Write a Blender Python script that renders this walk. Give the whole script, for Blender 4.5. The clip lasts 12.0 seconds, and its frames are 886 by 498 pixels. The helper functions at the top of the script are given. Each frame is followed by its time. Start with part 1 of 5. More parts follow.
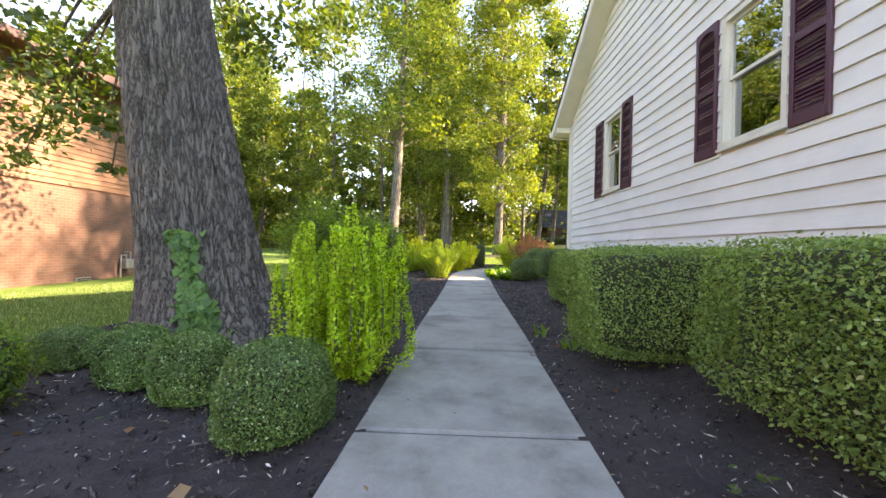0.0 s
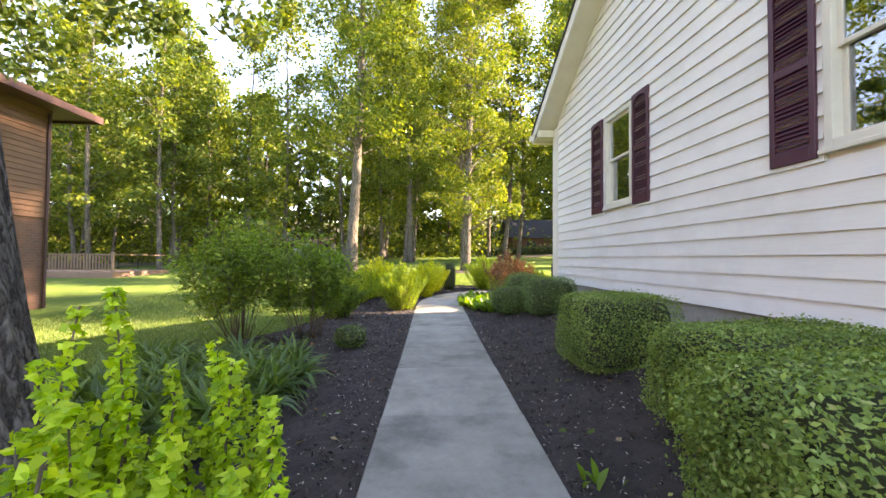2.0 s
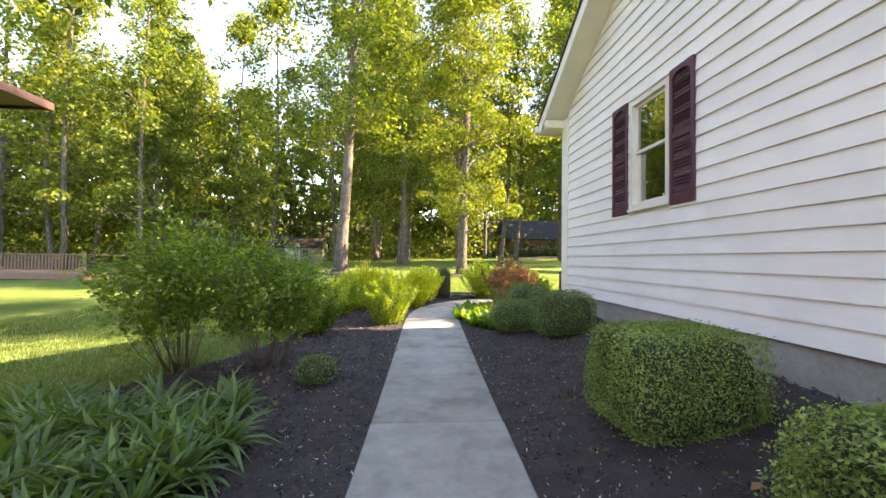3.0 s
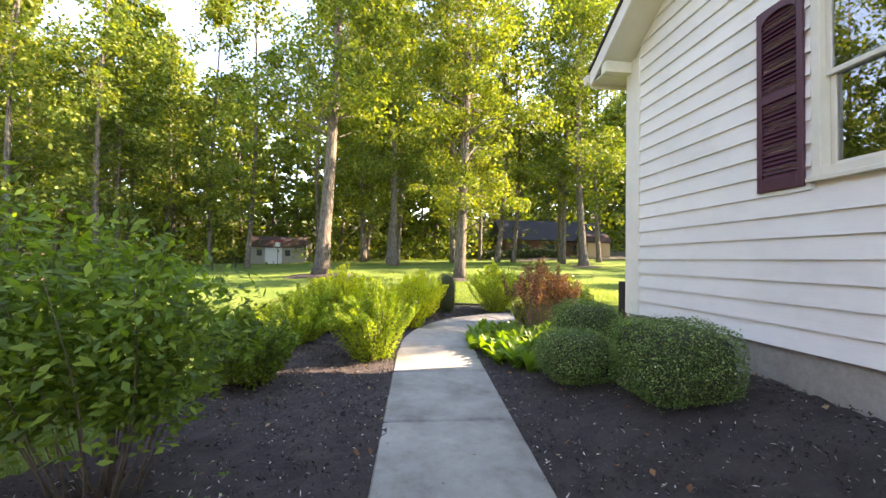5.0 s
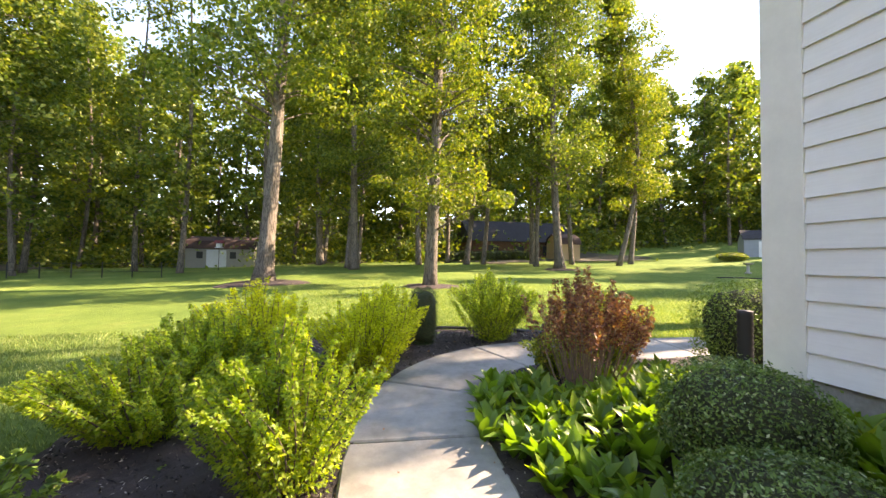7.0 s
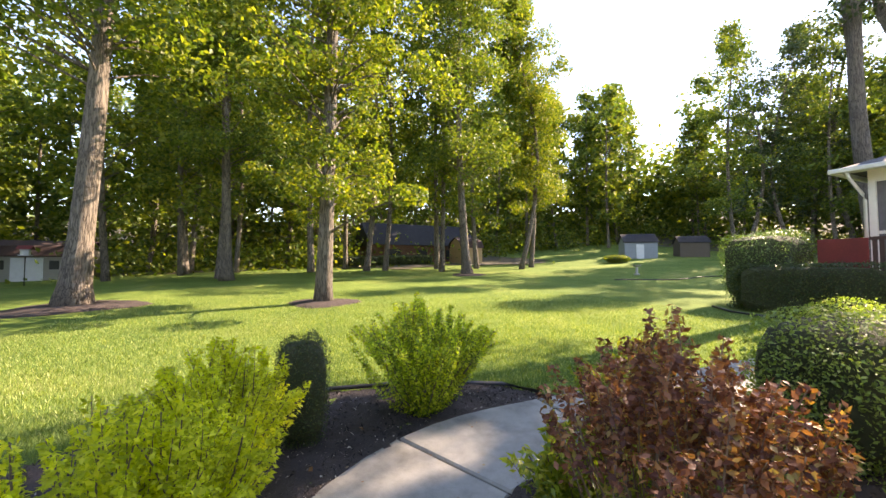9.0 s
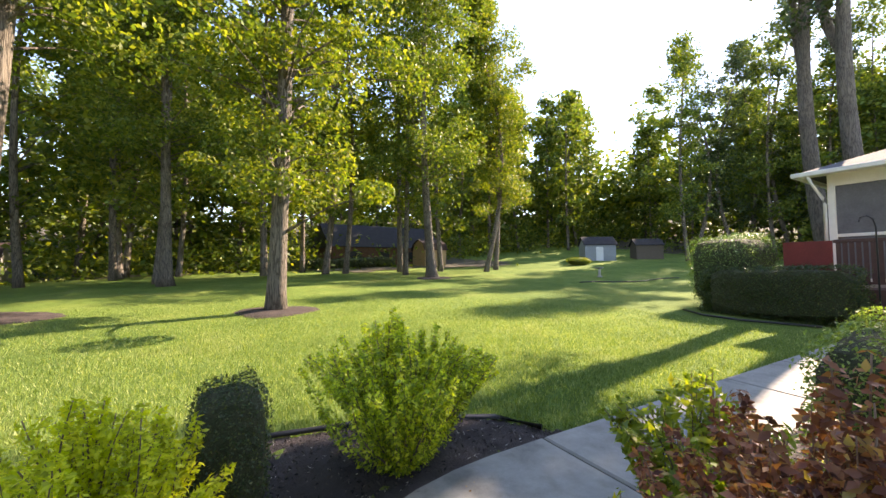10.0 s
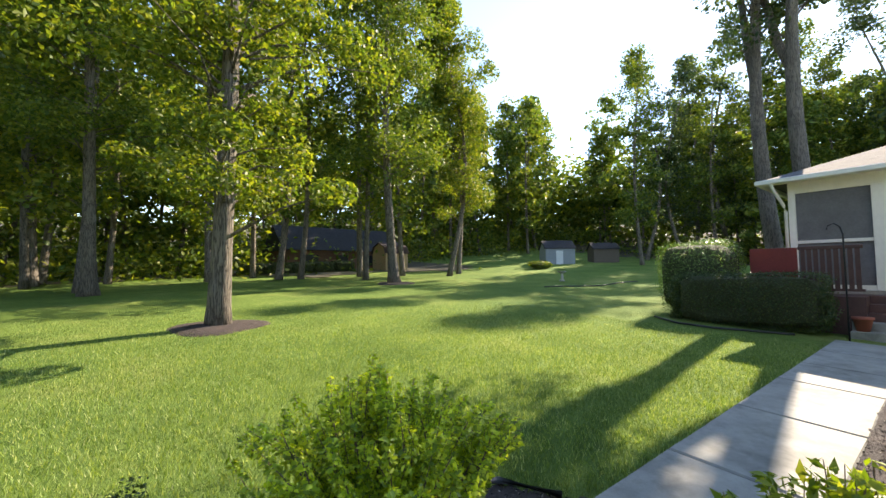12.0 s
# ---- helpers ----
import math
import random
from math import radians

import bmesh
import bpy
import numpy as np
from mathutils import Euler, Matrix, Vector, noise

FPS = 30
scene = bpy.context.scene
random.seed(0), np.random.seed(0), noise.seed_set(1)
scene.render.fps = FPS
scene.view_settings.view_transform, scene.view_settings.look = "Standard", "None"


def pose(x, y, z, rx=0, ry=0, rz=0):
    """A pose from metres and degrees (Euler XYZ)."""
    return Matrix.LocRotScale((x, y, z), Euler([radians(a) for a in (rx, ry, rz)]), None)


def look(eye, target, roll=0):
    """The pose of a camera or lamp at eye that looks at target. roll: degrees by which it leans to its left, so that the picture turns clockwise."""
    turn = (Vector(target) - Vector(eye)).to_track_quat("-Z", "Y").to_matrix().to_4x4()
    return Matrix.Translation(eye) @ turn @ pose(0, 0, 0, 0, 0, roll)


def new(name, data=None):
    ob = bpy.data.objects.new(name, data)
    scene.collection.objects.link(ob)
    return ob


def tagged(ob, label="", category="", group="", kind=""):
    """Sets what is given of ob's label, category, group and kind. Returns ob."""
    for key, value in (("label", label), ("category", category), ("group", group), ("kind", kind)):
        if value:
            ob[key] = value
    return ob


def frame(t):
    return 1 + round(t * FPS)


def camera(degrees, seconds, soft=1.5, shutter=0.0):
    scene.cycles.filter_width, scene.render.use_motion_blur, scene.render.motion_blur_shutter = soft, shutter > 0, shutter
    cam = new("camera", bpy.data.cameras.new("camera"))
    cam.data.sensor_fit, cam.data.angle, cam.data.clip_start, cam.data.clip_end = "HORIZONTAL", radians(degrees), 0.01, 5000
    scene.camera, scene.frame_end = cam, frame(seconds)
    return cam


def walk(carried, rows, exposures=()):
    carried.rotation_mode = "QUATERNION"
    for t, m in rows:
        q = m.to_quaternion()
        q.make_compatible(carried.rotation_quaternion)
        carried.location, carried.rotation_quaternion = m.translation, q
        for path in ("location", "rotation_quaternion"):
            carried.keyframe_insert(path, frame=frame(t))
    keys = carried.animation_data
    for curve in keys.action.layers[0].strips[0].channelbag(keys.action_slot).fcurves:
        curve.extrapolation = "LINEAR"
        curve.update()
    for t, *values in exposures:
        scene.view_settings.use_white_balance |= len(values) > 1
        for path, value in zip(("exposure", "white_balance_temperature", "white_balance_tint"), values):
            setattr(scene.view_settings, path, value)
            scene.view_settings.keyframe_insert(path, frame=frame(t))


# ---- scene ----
cam = camera(97.3, 12.0)
PATH = [
    (0, (-0.022, 0.211, 0.967), (-0.084, 2.21, 0.97), 1.4),
    (0.5, (-0.033, 0.665, 1.074), (-0.069, 2.665, 1.104), 1.1),
    (1, (-0.064, 1.213, 1.241), (-0.038, 3.213, 1.28), 0.6),
    (1.5, (-0.108, 1.673, 1.297), (-0.011, 3.67, 1.347), 0.3),
    (2, (-0.103, 2.264, 1.39), (0.02, 4.26, 1.441), 0.4),
    (2.5, (-0.042, 2.88, 1.44), (0.1, 4.874, 1.49), 0.8),
    (3, (0.016, 3.515, 1.545), (0.162, 5.509, 1.597), 0.8),
    (3.2, (0.037, 3.799, 1.582), (0.177, 5.794, 1.63), 0.9),
    (5, (-0.102, 6.4, 1.586), (0.097, 8.389, 1.643), 1.1),
    (5.5, (-0.085, 7.161, 1.637), (0.163, 9.145, 1.699), 0.9),
    (6, (-0.07, 7.897, 1.645), (0.246, 9.871, 1.711), 1.2),
    (6.5, (-0.045, 8.671, 1.667), (0.303, 10.639, 1.731), 1.0),
    (7, (-0.028, 9.431, 1.707), (0.359, 11.391, 1.774), 0.9),
    (7.2, (0.009, 9.743, 1.718), (0.421, 11.699, 1.784), 0.8),
    (9.0, (0.544, 12.300, 1.907), (1.419, 14.096, 1.995), -0.1),
    (9.5, (0.665, 12.824, 1.951), (1.641, 14.567, 2.042), -0.2),
    (10.0, (0.806, 13.306, 1.964), (1.855, 15.006, 2.062), -0.3),
    (10.5, (0.892, 13.743, 1.999), (2.007, 15.400, 2.100), -0.4),
    (11.0, (1.012, 14.031, 2.032), (2.178, 15.653, 2.135), -0.5),
    (11.5, (1.109, 14.201, 2.083), (2.310, 15.797, 2.190), -0.5),
    (12.0, (1.109, 14.299, 2.131), (2.330, 15.879, 2.240), -0.5),
]
EXPOSURES = [(0.0, 3.56, 8600, 25), (2.5, 3.54, 8900, 26), (5.5, 3.46, 8800, 26), (7.0, 3.12, 8700, 26), (9.0, 2.86, 8400, 26), (10.5, 2.58, 7900, 21), (12.0, 2.34, 7500, 14)]
walk(cam, [(t, look(eye, target, roll)) for t, eye, target, roll in PATH], EXPOSURES)

# ---------- exposure, sky, sun ----------
SUN_AZ, SUN_EL = radians(82), radians(33)
world = bpy.data.worlds.new("sky")
scene.world = world
world.use_nodes = True
wn = world.node_tree.nodes
sky = wn.new("ShaderNodeTexSky")
sky.sky_type, sky.sun_disc = "NISHITA", False
sky.sun_elevation, sky.sun_rotation = SUN_EL, SUN_AZ
sky.air_density, sky.dust_density, sky.ozone_density = 1.0, 0.05, 2.0
world.node_tree.links.new(sky.outputs[0], wn["Background"].inputs[0])
wn["Background"].inputs[1].default_value = 0.105
SUN_DIR = Vector((math.sin(SUN_AZ) * math.cos(SUN_EL), math.cos(SUN_AZ) * math.cos(SUN_EL), math.sin(SUN_EL)))
sun = new("sun", bpy.data.lights.new("sun", "SUN"))
sun.data.energy, sun.data.angle, sun.data.color = 2.9, radians(0.5), (1.0, 0.93, 0.8)
sun.matrix_world = look(SUN_DIR * 60, (0, 0, 0))


# ---------- materials ----------
def base_mat(name):
    m = bpy.data.materials.new(name)
    m.use_nodes = True
    n, l = m.node_tree.nodes, m.node_tree.links
    return m, n, l, n["Principled BSDF"]


def coords(n, l, scale=(1, 1, 1)):
    tc = n.new("ShaderNodeTexCoord")
    mp = n.new("ShaderNodeMapping")
    mp.inputs["Scale"].default_value = scale
    l.new(tc.outputs["Object"], mp.inputs[0])
    return mp.outputs[0]


def tex_noise(n, l, vec, scale, detail=4, rough=0.6):
    t = n.new("ShaderNodeTexNoise")
    t.inputs["Scale"].default_value, t.inputs["Detail"].default_value, t.inputs["Roughness"].default_value = scale, detail, rough
    l.new(vec, t.inputs["Vector"])
    return t.outputs["Fac"]


def ramp(n, l, fac, stops):
    r = n.new("ShaderNodeValToRGB")
    e = r.color_ramp.elements
    while len(e) < len(stops):
        e.new(0.5)
    for k, (p, c) in zip(e, stops):
        k.position, k.color = p, (*c, 1)
    l.new(fac, r.inputs[0])
    return r.outputs[0]


def mixc(n, l, fac, a, b, mode="MIX"):
    x = n.new("ShaderNodeMix")
    x.data_type, x.blend_type = "RGBA", mode
    for s, v in ((x.inputs[0], fac), (x.inputs[6], a), (x.inputs[7], b)):
        if isinstance(v, (int, float)):
            s.default_value = v
        elif isinstance(v, tuple):
            s.default_value = (*v, 1)
        else:
            l.new(v, s)
    return x.outputs[2]


def bump(n, l, p, height, strength, dist=0.01):
    b = n.new("ShaderNodeBump")
    b.inputs["Strength"].default_value, b.inputs["Distance"].default_value = strength, dist
    l.new(height, b.inputs["Height"])
    l.new(b.outputs[0], p.inputs["Normal"])


def rough_mat(name, a, b, scale, rough=0.8, bumps=0.4, dist=0.01, stretch=(1, 1, 1), fine=None, per_object=0.0, metal=0.0, spec=0.5, mottle=0.45):
    """Colour between a and b by two scales of noise, with relief."""
    m, n, l, p = base_mat(name)
    v = coords(n, l, stretch)
    big, small = tex_noise(n, l, v, scale, 5), tex_noise(n, l, v, fine or scale * 9, 5, 0.7)
    c = mixc(n, l, ramp(n, l, big, [(0.3, (0, 0, 0)), (0.7, (1, 1, 1))]), a, b)
    c = mixc(n, l, mottle, c, ramp(n, l, small, [(0.3, (0.45, 0.45, 0.45)), (0.7, (1, 1, 1))]), "MULTIPLY")
    if per_object:
        oi = n.new("ShaderNodeObjectInfo")
        k = 1 - per_object
        c = mixc(n, l, 1.0, c, ramp(n, l, oi.outputs["Random"], [(0, (k, k, k)), (1, (1, 1, 1))]), "MULTIPLY")
    l.new(c, p.inputs["Base Color"])
    p.inputs["Roughness"].default_value, p.inputs["Metallic"].default_value = rough, metal
    p.inputs["Specular IOR Level"].default_value = spec
    bump(n, l, p, small, bumps, dist)
    return m


def leaf_mat(name, stops, through_light=0.35, rough=0.45, patch=0.6, spec=0.5):
    """Leaves: each its own shade, drifting in patches, letting light through."""
    m, n, l, p = base_mat(name)
    g = n.new("ShaderNodeNewGeometry")
    v = coords(n, l)
    c = ramp(n, l, g.outputs["Random Per Island"], stops)
    c = mixc(n, l, 0.55, c, ramp(n, l, tex_noise(n, l, v, patch, 3), [(0.35, (0.45, 0.5, 0.4)), (0.65, (1.15, 1.1, 1.0))]), "MULTIPLY")
    l.new(c, p.inputs["Base Color"])
    p.inputs["Roughness"].default_value = rough
    p.inputs["Specular IOR Level"].default_value = spec
    t = n.new("ShaderNodeBsdfTranslucent")
    l.new(mixc(n, l, 1.0, c, (1.65, 1.65, 0.5), "MULTIPLY"), t.inputs[0])
    x = n.new("ShaderNodeMixShader")
    x.inputs[0].default_value = through_light
    l.new(p.outputs[0], x.inputs[1])
    l.new(t.outputs[0], x.inputs[2])
    l.new(x.outputs[0], n["Material Output"].inputs[0])
    return m


def plain_mat(name, c, rough=0.5, metal=0.0, spec=0.5):
    return rough_mat(name, c, tuple(k * 0.88 for k in c), 3.0, rough, 0.08, 0.002, metal=metal, spec=spec, mottle=0.08)


def siding_mat(name, c):
    m, n, l, p = base_mat(name)
    v = coords(n, l, (1, 0.25, 4))
    v2 = coords(n, l, (1, 1, 1))
    grain, dirt = tex_noise(n, l, v, 14, 5), tex_noise(n, l, v2, 1.3, 6, 0.65)
    a = mixc(n, l, ramp(n, l, dirt, [(0.45, (0, 0, 0)), (0.8, (1, 1, 1))]), c, tuple(k * 0.86 for k in c))
    a = mixc(n, l, 0.25, a, ramp(n, l, grain, [(0.3, (0.8, 0.8, 0.78)), (0.6, (1, 1, 1))]), "MULTIPLY")
    oi = n.new("ShaderNodeObjectInfo")
    a = mixc(n, l, 1.0, a, ramp(n, l, oi.outputs["Random"], [(0, (0.95, 0.95, 0.95)), (1, (1, 1, 1))]), "MULTIPLY")
    l.new(a, p.inputs["Base Color"])
    p.inputs["Roughness"].default_value = 0.55
    bump(n, l, p, grain, 0.12, 0.004)
    return m


def brick_mat(name, a, b, mortar):
    m, n, l, p = base_mat(name)
    tc = n.new("ShaderNodeTexCoord")
    sep, com = n.new("ShaderNodeSeparateXYZ"), n.new("ShaderNodeCombineXYZ")
    add = n.new("ShaderNodeMath")
    l.new(tc.outputs["Object"], sep.inputs[0])
    l.new(sep.outputs[0], add.inputs[0])
    l.new(sep.outputs[1], add.inputs[1])
    l.new(add.outputs[0], com.inputs[0])
    l.new(sep.outputs[2], com.inputs[1])
    t = n.new("ShaderNodeTexBrick")
    t.inputs["Scale"].default_value = 1.0
    t.inputs["Brick Width"].default_value, t.inputs["Row Height"].default_value, t.inputs["Mortar Size"].default_value = 0.21, 0.076, 0.006
    t.inputs["Color1"].default_value, t.inputs["Color2"].default_value, t.inputs["Mortar"].default_value = (*a, 1), (*b, 1), (*mortar, 1)
    l.new(com.outputs[0], t.inputs["Vector"])
    v = coords(n, l)
    c = mixc(n, l, 0.5, t.outputs["Color"], ramp(n, l, tex_noise(n, l, v, 2.5, 5), [(0.3, (0.6, 0.6, 0.6)), (0.7, (1.1, 1.1, 1.1))]), "MULTIPLY")
    l.new(c, p.inputs["Base Color"])
    p.inputs["Roughness"].default_value = 0.85
    bump(n, l, p, t.outputs["Fac"], -0.5, 0.006)
    return m


def concrete_mat(name):
    m, n, l, p = base_mat(name)
    v = coords(n, l)
    blot, mid, grit = tex_noise(n, l, v, 1.6, 6, 0.65), tex_noise(n, l, v, 9, 5, 0.7), tex_noise(n, l, v, 160, 3, 0.7)
    c = ramp(n, l, blot, [(0.28, (0.16, 0.153, 0.138)), (0.5, (0.31, 0.30, 0.272)), (0.72, (0.40, 0.385, 0.348))])
    c = mixc(n, l, 0.5, c, ramp(n, l, mid, [(0.3, (0.68, 0.67, 0.66)), (0.6, (1, 1, 1))]), "MULTIPLY")
    c = mixc(n, l, 0.4, c, ramp(n, l, grit, [(0.35, (0.7, 0.7, 0.7)), (0.6, (1.1, 1.1, 1.1))]), "MULTIPLY")
    oi = n.new("ShaderNodeObjectInfo")
    c = mixc(n, l, 1.0, c, ramp(n, l, oi.outputs["Random"], [(0, (0.88, 0.88, 0.88)), (1, (1, 1, 1))]), "MULTIPLY")
    l.new(c, p.inputs["Base Color"])
    p.inputs["Roughness"].default_value = 0.8
    bump(n, l, p, grit, 0.25, 0.004)
    return m


def bark_mat(name, a, b, sc=1.0):
    """Upright plates of bark parted by thin dark furrows that wander and join."""
    m, n, l, p = base_mat(name)
    v = coords(n, l, (1, 1, 0.11))
    w = tex_noise(n, l, v, 9 * sc, 5, 0.6)
    fine = tex_noise(n, l, coords(n, l, (1, 1, 0.45)), 42 * sc, 4, 0.7)
    fold = n.new("ShaderNodeMath")
    fold.operation, fold.inputs[1].default_value = "SUBTRACT", 0.5
    l.new(w, fold.inputs[0])
    ab = n.new("ShaderNodeMath")
    ab.operation = "ABSOLUTE"
    l.new(fold.outputs[0], ab.inputs[0])
    patch = tex_noise(n, l, coords(n, l), 1.2, 4)
    c = ramp(n, l, ab.outputs[0], [(0.0, tuple(k * 0.4 for k in a)), (0.022, a), (0.075, b)])
    c = mixc(n, l, 0.45, c, ramp(n, l, fine, [(0.35, (0.62, 0.6, 0.58)), (0.62, (1.12, 1.12, 1.12))]), "MULTIPLY")
    c = mixc(n, l, 0.5, c, ramp(n, l, patch, [(0.35, (0.7, 0.72, 0.7)), (0.65, (1.1, 1.08, 1.0))]), "MULTIPLY")
    l.new(c, p.inputs["Base Color"])
    p.inputs["Roughness"].default_value = 0.9
    h = ramp(n, l, ab.outputs[0], [(0.0, (0, 0, 0)), (0.09, (0.8, 0.8, 0.8)), (0.2, (1, 1, 1))])
    bump(n, l, p, mixc(n, l, 0.25, h, fine), 1.0, 0.035)
    return m


def grass_mat(name):
    m, n, l, p = base_mat(name)
    v = coords(n, l)
    big, mid, fine = tex_noise(n, l, v, 0.35, 5), tex_noise(n, l, v, 3.0, 5, 0.7), tex_noise(n, l, v, 70, 3, 0.8)
    c = ramp(n, l, big, [(0.3, (0.10, 0.17, 0.045)), (0.55, (0.152, 0.226, 0.06)), (0.75, (0.25, 0.28, 0.10))])
    c = mixc(n, l, 0.5, c, ramp(n, l, mid, [(0.3, (0.6, 0.65, 0.5)), (0.65, (1.15, 1.1, 1.0))]), "MULTIPLY")
    c = mixc(n, l, 0.7, c, ramp(n, l, fine, [(0.35, (0.35, 0.4, 0.3)), (0.65, (1.3, 1.25, 1.05))]), "MULTIPLY")
    l.new(c, p.inputs["Base Color"])
    p.inputs["Roughness"].default_value = 0.9
    p.inputs["Specular IOR Level"].default_value = 0.1
    bump(n, l, p, fine, 0.8, 0.03)
    return m


def glass_mat(name):
    m, n, l, p = base_mat(name)
    g, t, x, f = n.new("ShaderNodeBsdfGlossy"), n.new("ShaderNodeBsdfTransparent"), n.new("ShaderNodeMixShader"), n.new("ShaderNodeFresnel")
    g.inputs["Roughness"].default_value = 0.01
    f.inputs[0].default_value = 1.9
    t.inputs[0].default_value = (0.8, 0.85, 0.82, 1)
    mul = n.new("ShaderNodeMath")
    mul.operation, mul.inputs[1].default_value, mul.use_clamp = "MULTIPLY", 3.2, True
    l.new(f.outputs[0], mul.inputs[0])
    l.new(mul.outputs[0], x.inputs[0])
    l.new(t.outputs[0], x.inputs[1])
    l.new(g.outputs[0], x.inputs[2])
    l.new(x.outputs[0], n["Material Output"].inputs[0])
    return m


SIDING = siding_mat("white_aluminium_siding", (0.80, 0.79, 0.75))
TRIM = plain_mat("white_trim_paint", (0.80, 0.78, 0.70), 0.45)
CREAM = plain_mat("cream_window_frame", (0.72, 0.70, 0.60), 0.4)
SOFFIT = plain_mat("cream_soffit", (0.74, 0.70, 0.56), 0.6)
MAROON = plain_mat("maroon_vinyl", (0.085, 0.022, 0.040), 0.45)
BLACK = plain_mat("dark_plastic", (0.015, 0.015, 0.017), 0.5)
GLASS = glass_mat("window_glass")
CURTAIN = plain_mat("sheer_curtain", (0.55, 0.57, 0.52), 0.9)
ROOM = plain_mat("dim_room", (0.2, 0.19, 0.17), 0.9)
CONCRETE = concrete_mat("broom_finished_concrete")
BLOCKWALL = rough_mat("grey_foundation", (0.42, 0.40, 0.36), (0.30, 0.28, 0.24), 2.0, 0.9, 0.4, 0.01)
SHINGLE = rough_mat("weathered_shingles", (0.125, 0.118, 0.118), (0.075, 0.07, 0.072), 4.0, 0.95, 0.6, 0.01, fine=30)
DARKROOF = rough_mat("dark_shingles", (0.035, 0.033, 0.038), (0.02, 0.02, 0.022), 3.0, 0.9, 0.5, 0.01)
BROWNROOF = rough_mat("brown_shingles", (0.20, 0.12, 0.09), (0.12, 0.07, 0.05), 4.0, 0.95, 0.6, 0.01, fine=30)
MULCH = rough_mat("dark_mulch", (0.042, 0.033, 0.034), (0.085, 0.066, 0.062), 3.0, 0.95, 1.0, 0.03, fine=45)
FOREST = rough_mat("leaf_strewn_earth", (0.06, 0.055, 0.03), (0.10, 0.085, 0.05), 0.5, 0.95, 0.8, 0.05, fine=12)
DEADMULCH = rough_mat("faded_mulch", (0.085, 0.06, 0.052), (0.04, 0.028, 0.025), 3.0, 0.95, 1.0, 0.05, fine=30)
CHIP = leaf_mat("wood_chips", [(0.0, (0.04, 0.028, 0.024)), (0.6, (0.11, 0.085, 0.075)), (0.76, (0.24, 0.195, 0.175)), (1.0, (0.80, 0.76, 0.70))], 0.0, 0.85)
CHUNK = leaf_mat("dark_bark_chunks", [(0.0, (0.010, 0.008, 0.008)), (0.7, (0.035, 0.028, 0.028)), (1.0, (0.12, 0.095, 0.09))], 0.0, 0.9)
LITTER = leaf_mat("dry_leaves", [(0.0, (0.16, 0.07, 0.03)), (0.6, (0.28, 0.14, 0.07)), (1.0, (0.42, 0.32, 0.2))], 0.1, 0.8)
GRASS = grass_mat("lawn_turf")
BLADE = leaf_mat("grass_blades", [(0.0, (0.085, 0.155, 0.046)), (0.6, (0.188, 0.27, 0.078)), (0.85, (0.30, 0.37, 0.15)), (1.0, (0.52, 0.55, 0.32))], 0.35, 0.6, 0.5, 0.2)
BRICK = brick_mat("orange_brown_brick", (0.19, 0.088, 0.052), (0.145, 0.068, 0.042), (0.16, 0.125, 0.095))
CEDAR = rough_mat("orange_wood_siding", (0.27, 0.135, 0.068), (0.21, 0.10, 0.05), 2.0, 0.7, 0.3, 0.006, (1, 0.3, 4))
DECKWOOD = rough_mat("faded_deck_wood", (0.36, 0.22, 0.15), (0.28, 0.17, 0.12), 2.0, 0.8, 0.3, 0.006)
REDPAINT = rough_mat("red_stained_wood", (0.25, 0.028, 0.022), (0.18, 0.02, 0.017), 2.0, 0.6, 0.2, 0.004)
BROWNPAINT = rough_mat("brown_stained_wood", (0.11, 0.05, 0.04), (0.07, 0.03, 0.026), 2.0, 0.6, 0.2, 0.004)
SCREEN = rough_mat("grey_insect_screen", (0.16, 0.16, 0.165), (0.11, 0.11, 0.115), 2.0, 0.6, 0.1, 0.002)
TERRACOTTA = plain_mat("terracotta", (0.35, 0.10, 0.06), 0.8)
METAL = plain_mat("galvanised_metal", (0.45, 0.46, 0.47), 0.4, 0.9)
STONE = plain_mat("grey_stone", (0.4, 0.38, 0.34), 0.9)
SHEDWALL = plain_mat("grey_shed_boards", (0.27, 0.26, 0.24), 0.8)
SHEDROOF = rough_mat("dark_red_brown_shingles", (0.075, 0.042, 0.036), (0.05, 0.03, 0.026), 4.0, 0.95, 0.6, 0.01, fine=30)
# blue-white boards again, with the shade under the trees put into the colour
SHEDSHADED = plain_mat("shade_darkened_shed_boards", (0.24, 0.27, 0.31), 0.8)
SHEDDARK = plain_mat("dark_brown_shed_boards", (0.11, 0.085, 0.065), 0.8)
SHEDTAN = plain_mat("tan_shed_boards", (0.48, 0.33, 0.18), 0.8)
SHEDWHITE = plain_mat("white_shed_boards", (0.62, 0.64, 0.68), 0.8)
BARK = bark_mat("grey_brown_bark", (0.13, 0.108, 0.09), (0.215, 0.185, 0.158), 2.0)
BARKFAR = bark_mat("pale_forest_bark", (0.11, 0.09, 0.072), (0.22, 0.185, 0.15), 1.6)
TWIG = rough_mat("twig_wood", (0.12, 0.085, 0.06), (0.2, 0.15, 0.10), 9.0, 0.9, 0.3, 0.004)
PALETWIG = rough_mat("pale_bare_twig", (0.34, 0.24, 0.17), (0.22, 0.15, 0.10), 9.0, 0.9, 0.3, 0.004)
L_OAK = leaf_mat("oak_leaves", [(0.0, (0.046, 0.080, 0.022)), (0.6, (0.085, 0.138, 0.030)), (1.0, (0.154, 0.189, 0.041))], 0.35)
